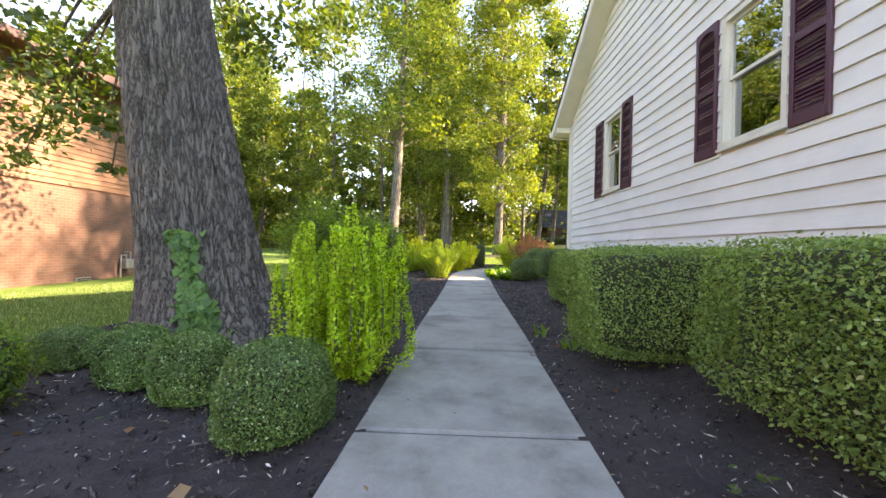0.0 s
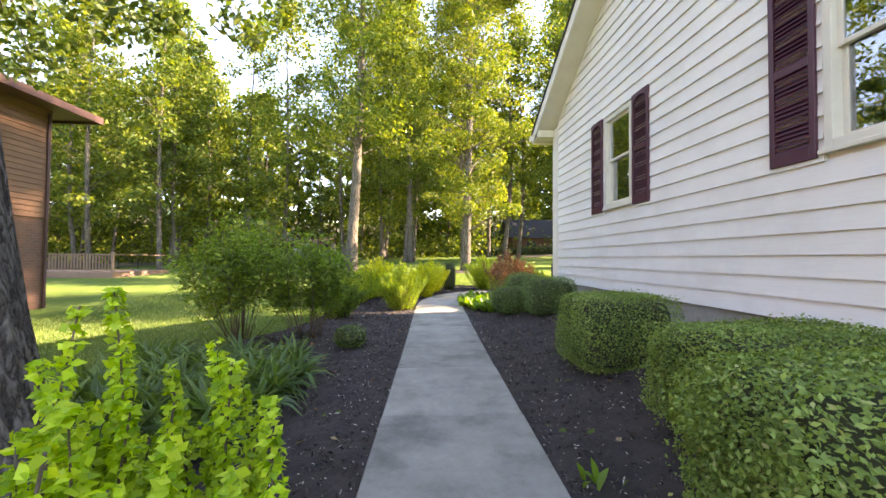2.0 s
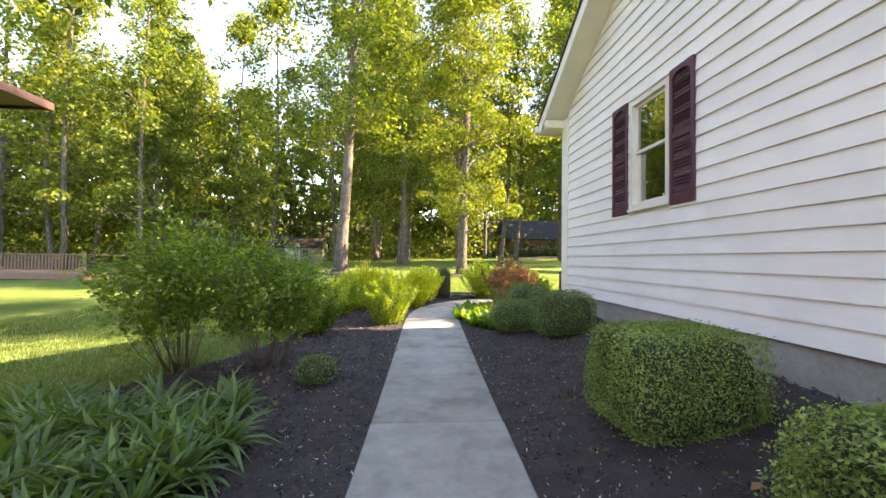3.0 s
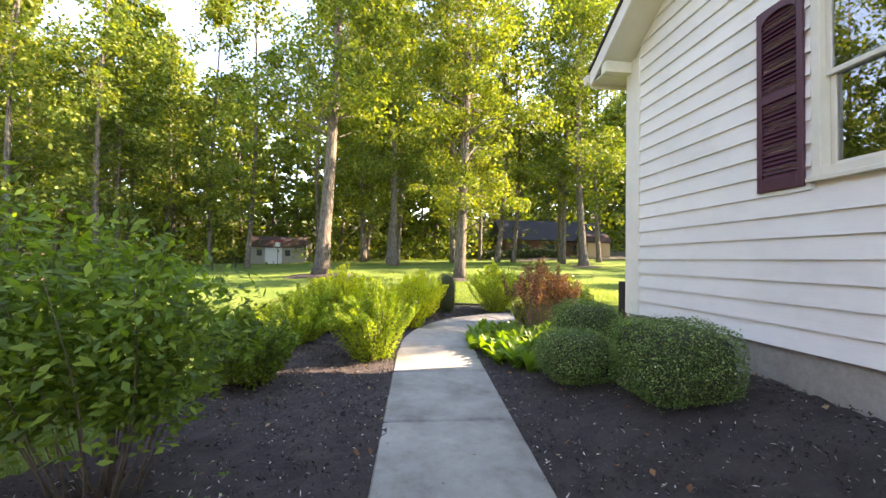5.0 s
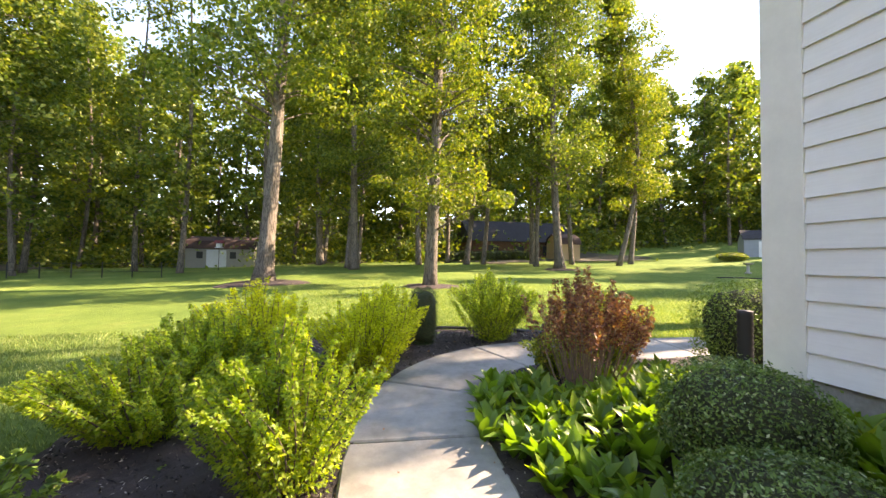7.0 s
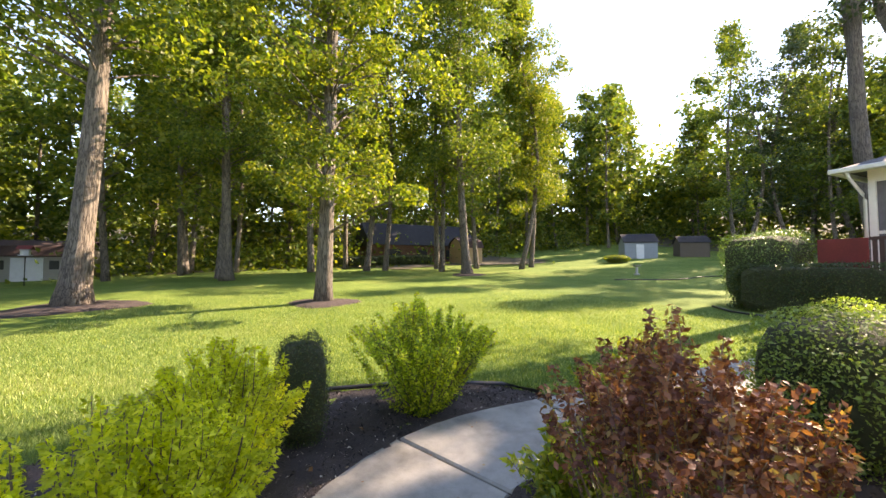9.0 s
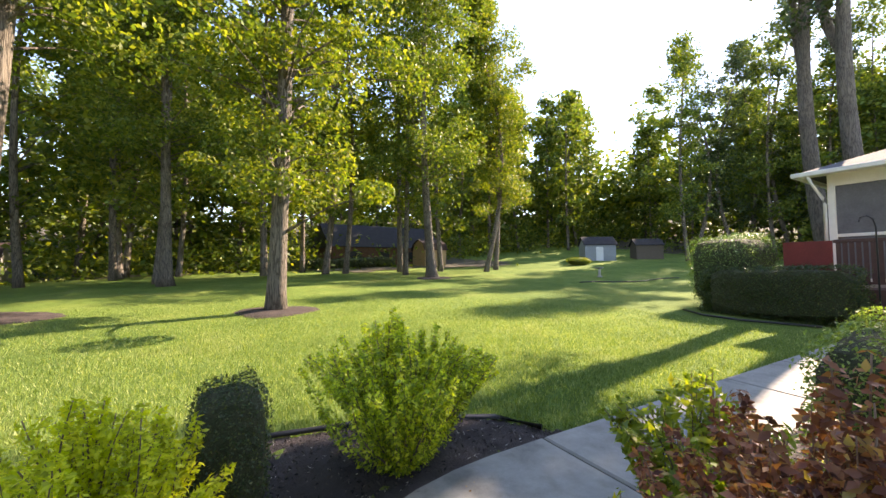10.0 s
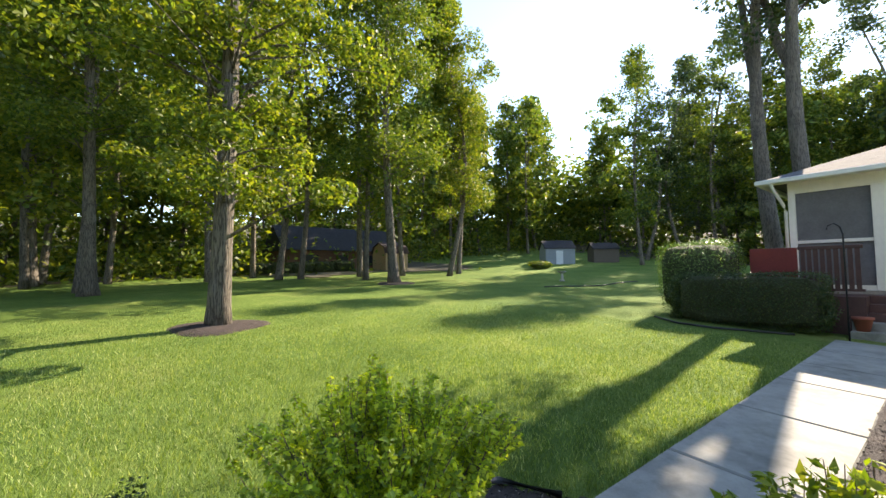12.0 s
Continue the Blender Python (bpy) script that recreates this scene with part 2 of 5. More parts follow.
L_WOOD = leaf_mat("woodland_leaves", [(0.0, (0.056, 0.104, 0.030)), (0.5, (0.118, 0.176, 0.040)), (1.0, (0.25, 0.28, 0.058))], 0.42, 0.5, 0.25, 0.25)
# woodland leaf made yellower and brighter, sunlight put into its colour
L_WOODLIT = leaf_mat("sunlit_yellow_green_leaves", [(0.0, (0.065, 0.115, 0.028)), (0.5, (0.145, 0.20, 0.036)), (1.0, (0.31, 0.315, 0.06))], 0.42, 0.5, 0.3, 0.25)
L_DARK = leaf_mat("dark_woodland_leaves", [(0.0, (0.030, 0.062, 0.026)), (0.6, (0.058, 0.098, 0.038)), (1.0, (0.108, 0.131, 0.034))], 0.3, 0.5, 0.2)
# last stop: a few whitish leaves painted as highlights on the foliage
L_BOX = leaf_mat("boxwood_leaves", [(0.0, (0.065, 0.13, 0.035)), (0.6, (0.125, 0.23, 0.055)), (0.9, (0.2, 0.33, 0.09)), (1.0, (0.50, 0.56, 0.36))], 0.28, 0.42, 2.5, 0.5)
L_HEDGE = leaf_mat("hedge_leaves", [(0.0, (0.11, 0.18, 0.055)), (0.6, (0.23, 0.35, 0.10)), (0.95, (0.32, 0.45, 0.14)), (1.0, (0.46, 0.46, 0.24))], 0.32, 0.55, 2.0, 0.3)
L_LIME = leaf_mat("lime_barberry_leaves", [(0.0, (0.20, 0.36, 0.02)), (0.6, (0.42, 0.60, 0.035)), (1.0, (0.62, 0.74, 0.08))], 0.45, 0.5, 3.0)
L_GOLDDEEP = leaf_mat("green_gold_shrub_leaves", [(0.0, (0.13, 0.23, 0.025)), (0.5, (0.28, 0.41, 0.04)), (1.0, (0.50, 0.57, 0.07))], 0.5, 0.5, 2.6)
L_GOLD = leaf_mat("golden_shrub_leaves", [(0.0, (0.30, 0.36, 0.022)), (0.5, (0.56, 0.60, 0.045)), (1.0, (0.78, 0.76, 0.10))], 0.6, 0.5, 2.2)
L_SHRUB = leaf_mat("shrub_leaves", [(0.0, (0.075, 0.14, 0.025)), (0.6, (0.165, 0.28, 0.042)), (1.0, (0.28, 0.40, 0.06))], 0.45, 0.5, 2.0)
L_HOSTA = leaf_mat("hosta_leaves", [(0.0, (0.08, 0.18, 0.03)), (0.6, (0.16, 0.29, 0.04)), (1.0, (0.31, 0.42, 0.055))], 0.42, 0.35, 2.0)
L_STRAP = leaf_mat("strap_leaves", [(0.0, (0.077, 0.145, 0.055)), (0.6, (0.123, 0.232, 0.069)), (1.0, (0.215, 0.319, 0.096))], 0.35, 0.4, 2.0)
L_RED = leaf_mat("russet_leaves", [(0.0, (0.11, 0.045, 0.04)), (0.5, (0.25, 0.10, 0.075)), (0.85, (0.42, 0.19, 0.11)), (1.0, (0.46, 0.36, 0.12))], 0.3, 0.5, 3.0, 0.3)
L_YELLOW = leaf_mat("yellow_green_garden_leaves", [(0.0, (0.12, 0.20, 0.03)), (0.6, (0.28, 0.36, 0.04)), (1.0, (0.45, 0.45, 0.08))], 0.45, 0.4, 3.0)
L_FAN = leaf_mat("variegated_shrub_leaves", [(0.0, (0.12, 0.20, 0.022)), (0.5, (0.34, 0.46, 0.035)), (1.0, (0.74, 0.78, 0.09))], 0.45, 0.5, 3.0)
L_IVY = leaf_mat("vine_leaves", [(0.0, (0.05, 0.13, 0.03)), (0.6, (0.10, 0.23, 0.055)), (1.0, (0.17, 0.32, 0.08))], 0.35, 0.5, 3.0)
# solid shrub filling, its colour darkened to stand for shade between the leaves
CORE = rough_mat("shaded_shrub_core", (0.045, 0.060, 0.022), (0.07, 0.075, 0.03), 12.0, 0.95, 0.8, 0.03)


# ---------- mesh helpers ----------
def tri_mesh(name, verts, faces, mat):
    """A mesh out of numpy arrays; faces all of one length."""
    me = bpy.data.meshes.new(name)
    verts, faces = np.asarray(verts, dtype=np.float32), np.asarray(faces, dtype=np.int32)
    k = faces.shape[1]
    me.vertices.add(len(verts))
    me.vertices.foreach_set("co", verts.ravel())
    me.loops.add(faces.size)
    me.loops.foreach_set("vertex_index", faces.ravel())
    me.polygons.add(len(faces))
    me.polygons.foreach_set("loop_start", np.arange(0, faces.size, k, dtype=np.int32))
    me.polygons.foreach_set("loop_total", np.full(len(faces), k, dtype=np.int32))
    me.update(calc_edges=True)
    me.materials.append(mat)
    return me


class Build:
    """Collects boxes, prisms and tubes for one mesh."""

    def __init__(self):
        self.v, self.f = [], []

    def add(self, verts, faces):
        k = len(self.v)
        self.v += [tuple(p) for p in verts]
        self.f += [tuple(i + k for i in f) for f in faces]
        return self

    def box(self, a, b, c=0.0):
        """Box from corner a to corner b, its edges chamfered by c."""
        lo, hi = np.minimum(a, b), np.maximum(a, b)
        if c <= 0:
            v = [(x, y, z) for x in (lo[0], hi[0]) for y in (lo[1], hi[1]) for z in (lo[2], hi[2])]
            return self.add(v, [(0, 1, 3, 2), (4, 6, 7, 5), (0, 4, 5, 1), (2, 3, 7, 6), (0, 2, 6, 4), (1, 5, 7, 3)])
        bm = bmesh.new()
        bmesh.ops.create_cube(bm, size=1.0)
        for p in bm.verts:
            p.co = [(lo[i] + hi[i]) / 2 + p.co[i] * (hi[i] - lo[i]) for i in range(3)]
        bmesh.ops.bevel(bm, geom=bm.edges[:], offset=c, segments=1, affect="EDGES")
        bm.verts.index_update()
        self.add([tuple(p.co) for p in bm.verts], [tuple(p.index for p in f.verts) for f in bm.faces])
        bm.free()
        return self

    def prism(self, poly, d):
        """Polygon (3D points, in order) pushed by the vector d."""
        n = len(poly)
        v = [tuple(p) for p in poly] + [tuple(np.add(p, d)) for p in poly]
        return self.add(v, [tuple(range(n))[::-1], tuple(range(n, 2 * n))] + [(i, (i + 1) % n, (i + 1) % n + n, i + n) for i in range(n)])

    def tube(self, pts, radii, sides=8, caps=True):
        pts = [Vector(p) for p in pts]
        v, f, n = [], [], len(pts)
        for i, p in enumerate(pts):
            d = (pts[min(i + 1, n - 1)] - pts[max(i - 1, 0)]).normalized()
            u = d.orthogonal().normalized() if abs(d.z) < 0.95 else Vector((1, 0, 0))
            u = (u - d * u.dot(d)).normalized()
            w = d.cross(u)
            for k in range(sides):
                a = 2 * math.pi * k / sides
                v.append(p + (u * math.cos(a) + w * math.sin(a)) * radii[i])
        for i in range(n - 1):
            for k in range(sides):
                k2 = (k + 1) % sides
                f.append((i * sides + k, i * sides + k2, (i + 1) * sides + k2, (i + 1) * sides + k))
        if caps:
            f += [tuple(range(sides))[::-1], tuple(range((n - 1) * sides, n * sides))]
        return self.add(v, f)

    def mesh(self, name, mat, smooth=False):
        me = bpy.data.meshes.new(name)
        me.from_pydata(self.v, [], self.f)
        me.materials.append(mat)
        if smooth:
            me.shade_smooth()
        bm = bmesh.new()
        bm.from_mesh(me)
        bmesh.ops.recalc_face_normals(bm, faces=bm.faces[:])
        bm.to_mesh(me)
        bm.free()
        return me


def part(name, me, parent=None, label="", kind=""):
    ob = new(name, me)
    if parent is not None:
        ob.parent = parent
    return tagged(ob, label, kind=kind)


def thing(name, label, category, at=(0, 0, 0), group="", kind=""):
    ob = new(name)
    ob.location = at
    ob.empty_display_size = 0.2
    return tagged(ob, label, category, group, kind)


def leaf_cloud(name, pos, nor, length, width, mat, rng, fold=0.15, along=None):
    """One small folded leaf (two triangles) at each place."""
    n = len(pos)
    nor = nor / np.maximum(np.linalg.norm(nor, axis=1, keepdims=True), 1e-6)
    r = rng.normal(size=(n, 3)) if along is None else along + rng.normal(size=(n, 3)) * 0.25
    u = r - nor * (r * nor).sum(1, keepdims=True)
    u /= np.maximum(np.linalg.norm(u, axis=1, keepdims=True), 1e-6)
    w = np.cross(nor, u)
    s = rng.uniform(0.65, 1.25, (n, 1))
    L, W = length * s / 2, width * s / 2
    v = np.stack([pos - u * L, pos + w * W + nor * W * fold * 2 - u * L * 0.1, pos + u * L, pos - w * W + nor * W * fold * 2 - u * L * 0.1], 1).reshape(-1, 3)
    k = np.arange(n)[:, None] * 4
    f = np.concatenate([k + [0, 1, 2], k + [0, 2, 3]], 1).reshape(-1, 3)
    return tri_mesh(name, v, f, mat)


# ---------- lie of the land ----------
def smooth01(v):
    v = np.clip(v, 0, 1)
    return v * v * (3 - 2 * v)


def land(x, y):
    """Height of the ground, for numbers or arrays."""
    x, y = np.asarray(x, float), np.asarray(y, float)
    b = np.interp(y, [-50, 9, 12, 16, 26, 38, 60, 100], [0, 0, 0.05, 0.25, 0.6, 1.2, 2.1, 2.6])
    rise = 14 * smooth01((np.maximum(np.hypot(x, y), 0) - 66) / 90)
    f = np.clip(0.8 + 0.02 * x, 0.35, 1.6)
    b = np.where(y > 16, 0.25 + (b - 0.25) * f, b)
    b = b + 0.05 * np.clip(x - 25, 0, 25) * smooth01((y - 16) / 10) - 0.03 * np.clip(-4 - x, 0, 8)
    soil = 0.45 * smooth01((x - 1.1) / 2.2) * smooth01((14.2 - y) / 2.2)
    return b + soil + rise


def lz(x, y):
    return float(land(x, y))


def axis_steps(lo, hi, fine, far):
    a = list(np.arange(lo, hi + 1e-6, fine))
    step, p = fine, hi
    while p < far:
        step *= 1.25
        p += step
        a.append(p)
    step, p = fine, lo
    while p > -far:
        step *= 1.25
        p -= step
        a.insert(0, p)
    return np.array(a)


def make_ground():
    xs, ys = axis_steps(-14, 22, 0.25, 700), axis_steps(-6, 32, 0.25, 700)
    X, Y = np.meshgrid(xs, ys)
    Z = land(X, Y)
    r = np.random.default_rng(3)
    near = (abs(X) < 40) & (Y < 60)
    Z = Z + np.where(near, r.normal(size=X.shape) * 0.004, 0) - 0.01
    v = np.stack([X, Y, Z], -1).reshape(-1, 3)
    nx, ny = len(xs), len(ys)
    i, j = np.meshgrid(np.arange(nx - 1), np.arange(ny - 1))
    k = (j * nx + i).reshape(-1, 1)
    me = tri_mesh("ground", v, np.concatenate([k, k + 1, k + nx + 1, k + nx], 1), GRASS)
    me.shade_smooth()
    tagged(new("ground", me), "mown green lawn with sunlit and shaded patches", "lawn", kind="structure")


def inside(poly, x, y):
    """Which of the points lie in the polygon."""
    c = np.zeros(np.shape(x), bool)
    for (x0, y0), (x1, y1) in zip(poly, poly[1:] + poly[:1]):
        hit = ((y0 > y) != (y1 > y)) & (x < (x1 - x0) * (y - y0) / (y1 - y0 + 1e-12) + x0)
        c ^= hit
    return c


# the walk: a straight run, a quarter turn, and a run along x
TURN_C, R_OUT, R_IN, WALK_N = (3.1, 12.85), 3.3, 2.08, 16.15


def walk_mid(y):
    return 0.036 * y


def walk_edges(s):
    """Outer and inner edge at station s: y up to 12.85, then angle, then x."""
    if s < 12.85:
        h = 0.59 + 0.004 * max(s, 0)
        return (walk_mid(s) - h, s), (walk_mid(s) + h, s)
    q = (s - 12.85) / (math.pi / 2 * 2.7)
    if q < 1:
        a = q * math.pi / 2
        c, d = math.cos(a), math.sin(a)
        ix = TURN_C[0] - R_IN * c
        return (TURN_C[0] - R_OUT * c + 0.06 * (1 - q), TURN_C[1] + R_OUT * d), (ix + 0.07 * (1 - q), TURN_C[1] + R_IN * d)
    x = TURN_C[0] + (q - 1) * math.pi / 2 * 2.7
    return (x, WALK_N), (x, WALK_N - 1.22)


WALK_POLY = [walk_edges(s)[0] for s in np.arange(-4, 29.5, 0.4)] + [walk_edges(s)[1] for s in np.arange(-4, 29.5, 0.4)][::-1]
LEFT_EDGE = [walk_edges(s)[0] for s in np.arange(-4, 18.2, 0.4)]
BED_W = [(-4.6, -4), (-4.3, 2.4), (-3.9, 4.0), (-3.7, 6), (-3.4, 8), (-2.7, 9.5), (-2.3, 10.8), (-2.3, 11.9), (-2.5, 13.0), (-2.6, 14.0), (-2.0, 15.3), (-1.0, 16.8), (0.3, 17.3), (1.4, 17.45), (2.7, 17.2), (3.6, 16.7), (3.9, 16.2)] + LEFT_EDGE[::-1]
RIGHT_EDGE = [walk_edges(s)[1] for s in np.arange(-4, 25, 0.4)]
BED_E = RIGHT_EDGE + [(11, 14.9), (11, 12.35), (3.6, 12.35), (3.6, -4)]


def make_bed(name, poly, label):
    px, py = np.array(poly).T
    st = 0.06
    xs, ys = np.arange(px.min(), px.max() + st, st), np.arange(py.min(), py.max() + st, st)
    X, Y = np.meshgrid(xs, ys)
    r = np.random.default_rng(5)
    lump = np.array([noise.noise((x * 2.3, y * 2.3, 0)) * 0.7 + noise.noise((x * 8, y * 8, 3)) * 0.55 for x, y in zip(X.ravel(), Y.ravel())]).reshape(X.shape)
    Z = land(X, Y) + 0.018 + r.normal(size=X.shape) * 0.007 + lump * 0.042
    ins = inside(poly, X, Y)
    nx = len(xs)
    i, j = np.meshgrid(np.arange(nx - 1), np.arange(len(ys) - 1))
    keep = ins[:-1, :-1] | ins[1:, 1:] | ins[:-1, 1:] | ins[1:, :-1]
    k = (j * nx + i)[keep].reshape(-1, 1)
    v = np.stack([X, Y, Z], -1).reshape(-1, 3)
    me = tri_mesh(name, v, np.concatenate([k, k + 1, k + nx + 1, k + nx], 1), MULCH)
    tagged(new(name, me), label, "mulch bed", kind="stuff")


def make_chips():
    r = np.random.default_rng(8)
    P = []
    for poly, n in ((BED_W, 32000), (BED_E, 30000)):
        px, py = np.array(poly).T
        x, y = r.uniform(px.min(), px.max(), n * 2), r.uniform(max(py.min(), 0), py.max(), n * 2)
        ok = inside(poly, x, y) & ~inside(WALK_POLY, x, y)
        P.append(np.stack([x[ok], y[ok]], 1)[:n])
    P = np.concatenate(P)
    pos = np.column_stack([P, land(P[:, 0], P[:, 1]) + 0.035])
    nor = r.normal(size=pos.shape) * 0.45 + [0, 0, 1]
    tagged(new("mulch_chips", leaf_cloud("mulch_chips", pos, nor, np.where(r.random((len(pos), 1)) < 0.16, 0.055, 0.026), 0.0095, CHIP, r)), "scattered shredded bark and pale wood chips", "mulch", kind="stuff")
    k = r.choice(len(pos), 21000, replace=False)
    cn = r.normal(size=(len(k), 3)) * 0.7 + [0, 0, 0.8]
    tagged(new("bark_chunks", leaf_cloud("bark_chunks", pos[k] + np.column_stack([np.zeros((len(k), 2)), r.uniform(-0.01, 0.012, len(k))]), cn, np.where(r.random((len(k), 1)) < 0.1, 0.07, 0.038), 0.014, CHUNK, r, 0.5)), "dark rough bark chunks lying on the beds", "mulch", kind="stuff")
    k = r.choice(len(pos), 260)
    st = r.uniform(0, 17, 70)
    wl = []
    for q in st:
        a, b = walk_edges(float(q))
        u = r.random() ** 2 * 0.45 if r.random() < 0.5 else 1 - r.random() ** 2 * 0.45
        wl.append((a[0] + (b[0] - a[0]) * u, a[1] + (b[1] - a[1]) * u))
    wl = np.array(wl)
    wp = np.column_stack([wl, land(wl[:, 0], wl[:, 1]) + 0.045])
    tagged(new("leaf_scraps", leaf_cloud("leaf_scraps", wp, r.normal(size=wp.shape) * 0.2 + [0, 0, 1], 0.03, 0.018, LITTER, r)), "small dry leaf scraps and bark bits lying on the concrete", "leaf litter", kind="stuff")
    tagged(new("fallen_leaves", leaf_cloud("fallen_leaves", pos[k] + [0, 0, 0.015], nor[k], 0.075, 0.05, LITTER, r)), "dry brown leaves fallen on the mulch", "leaf litter", kind="stuff")


def slab(name, poly, lift, parent):
    """A concrete slab with eased edges on the ground."""
    c = np.mean(poly, axis=0)
    rings = []
    for inset, dz in ((0.016, 0.0), (0.0, -0.016), (0.0, -0.12)):
        ring = []
        for p in poly:
            d = np.subtract(c, p)
            q = np.array(p) + d / np.linalg.norm(d) * inset * 1.3
            ring.append((q[0], q[1], lz(*q) + 0.035 + lift + dz))
        rings.append(ring)
    n = len(poly)
    v = [p for r in rings for p in r]
    f = [tuple(range(n))]
    for k in range(2):
        f += [(k * n + i, (k + 1) * n + i, (k + 1) * n + (i + 1) % n, k * n + (i + 1) % n) for i in range(n)]
    b = Build().add(v, f)
    part(name, b.mesh(name, CONCRETE), parent)


def make_walk():
    joints = [-3.0, -1.2, 0.5, 2.2, 3.87, 5.62, 7.15, 8.65, 10.16, 11.72, 12.93, 14.19, 16.0, 17.7, 19.43, 21.53, 23.6, 25.3, 27.1, 29.1]
    top = tagged(new("pavement"), "", "", kind="structure")
    for a, b in zip(joints, joints[1:]):
        st = np.linspace(a + 0.015, b - 0.015, 6 if b > 12.8 else 2)
        poly = [walk_edges(s)[0] for s in st][::-1] + [walk_edges(s)[1] for s in st]
        slab("concrete_slab", poly, {3.87: 0.026, 5.62: 0.014}.get(a, 0.0), top)


# ---------- the white house ----------
WX, RIDGE_Y, N_Y, S_Y, SLOPE = 3.42, 4.65, 12.25, -2.95, 0.58
WINDOWS = [(8.47, 9.42, 2.36, 4.05), (4.38, 5.41, 2.36, 4.05)]


def soffit_z(y):
    return 5.27 - SLOPE * (abs(y - RIDGE_Y) + RIDGE_Y - 11.31)


def make_house():
    z0 = 0.84
    core = Build()
    cuts = sorted({S_Y, N_Y} | {y for w in WINDOWS for y in w[:2]})
    for a, b in zip(cuts, cuts[1:]):
        w = [k for k in WINDOWS if k[0] <= a + 1e-6 and b <= k[1] + 1e-6]
        if w:
            core.box((WX + 0.02, a, z0), (WX + 0.2, b, w[0][2])).box((WX + 0.02, a, w[0][3]), (WX + 0.2, b, 4.3))
        else:
            core.box((WX + 0.02, a, z0), (WX + 0.2, b, 4.3))
    core.prism([(WX + 0.02, S_Y, 4.3), (WX + 0.02, N_Y, 4.3), (WX + 0.02, N_Y, soffit_z(N_Y)), (WX + 0.02, RIDGE_Y, soffit_z(RIDGE_Y)), (WX + 0.02, S_Y, soffit_z(S_Y))], (0.18, 0, 0))
    wall = tagged(new("wall_west", core.mesh("wall_west", TRIM)), "", "", kind="structure")
    f = Build().box((WX + 0.03, S_Y, -0.3), (WX + 0.25, N_Y - 0.02, z0))
    tagged(new("foundation", f.mesh("foundation", BLOCKWALL)), "", "", kind="structure")
    # other walls, floor and ceiling close the house
    o = Build().box((WX + 0.2, N_Y - 0.2, z0 - 0.6), (14, N_Y, 4.7))
    tagged(new("wall_north", o.mesh("wall_north", SIDING)), "", "", kind="structure")
    o = Build().box((WX + 0.2, S_Y, z0 - 0.6), (14, S_Y + 0.2, 4.7)).box((13.8, S_Y + 0.2, z0 - 0.6), (14, N_Y - 0.2, 4.7))
    tagged(new("wall_south", o.mesh("wall_south", SIDING)), "", "", kind="structure")
    o = Build().box((WX + 0.2, S_Y + 0.2, 0.9), (13.8, N_Y - 0.2, 1.1))
    tagged(new("floor", o.mesh("floor", ROOM)), "", "", kind="structure")
    o = Build().box((WX + 0.2, S_Y + 0.2, 4.35), (13.8, N_Y - 0.2, 4.5))
    tagged(new("ceiling", o.mesh("ceiling", ROOM)), "", "", kind="structure")
    for a, b in ((7.9, 10.0), (3.8, 6.0)):
        o = Build()
        for k in range(24):
            y = a + (b - a) * k / 24
            o.box((WX + 0.42 + 0.03 * math.sin(k * 1.9), y, 1.9), (WX + 0.44 + 0.03 * math.sin(k * 1.9), y + (b - a) / 24, 4.25))
        part("curtain", o.mesh("curtain", CURTAIN), None, "pale sheer curtain hanging behind the window")
        scene.collection.objects[-1]["category"] = "curtain"
    # roof
    ov = 2.93
    for side in (1, -1):
        ye = RIDGE_Y + side * (12.57 - RIDGE_Y)
        zt, zr = soffit_z(ye) + 0.22, soffit_z(RIDGE_Y) + 0.22
        r = Build().prism([(ov - 0.03, RIDGE_Y, zr), (ov - 0.03, ye, zt), (ov - 0.03, ye, zt + 0.05), (ov - 0.03, RIDGE_Y, zr + 0.05)], (11.6, 0, 0))
        tagged(new("roof", r.mesh("roof", DARKROOF)), "", "", kind="structure")
        s = Build().prism([(ov + 0.03, RIDGE_Y, zr - 0.22), (ov + 0.03, ye - side * 0.2, zt - 0.10), (ov + 0.03, ye - side * 0.2, zt - 0.004), (ov + 0.03, RIDGE_Y, zr - 0.004)], (WX - ov - 0.012, 0, 0))
        tagged(new("soffit", s.mesh("soffit", SOFFIT)), "", "", kind="structure")
        fb = Build().prism([(ov, RIDGE_Y, zr - 0.26), (ov, ye, zt - 0.24), (ov, ye, zt), (ov, RIDGE_Y, zr)], (0.028, 0, 0))
        tagged(new("trim", fb.mesh("trim", TRIM)), "", "", kind="structure")
    # boxed eave at the north corner, gutter
    e = Build().box((ov + 0.03, 12.24, 4.56), (14.2, 12.54, 4.59)).box((ov + 0.03, 12.54, 4.5), (14.2, 12.568, 4.76)).box((ov + 0.03, 12.1, 4.57), (WX - 0.04, 12.24, 4.74))
    tagged(new("eave", e.mesh("eave", SOFFIT)), "", "", kind="structure")
    g = Build().prism([(ov - 0.05, 12.572, 4.60), (ov - 0.05, 12.65, 4.58), (ov - 0.05, 12.71, 4.66), (ov - 0.05, 12.73, 4.73), (ov - 0.05, 12.572, 4.73)], (11.5, 0, 0))
    tagged(new("gutter", g.mesh("gutter", TRIM)), "", "", kind="structure")
    d = Build().tube([(3.72, 12.65, 4.6), (3.72, 12.57, 4.45), (3.72, 12.35, 4.3), (3.72, 12.27, 4.15), (3.72, 12.27, 0.95)], [0.045] * 5, 8)
    tagged(new("downspout", d.mesh("downspout", TRIM, True)), "", "", kind="structure")
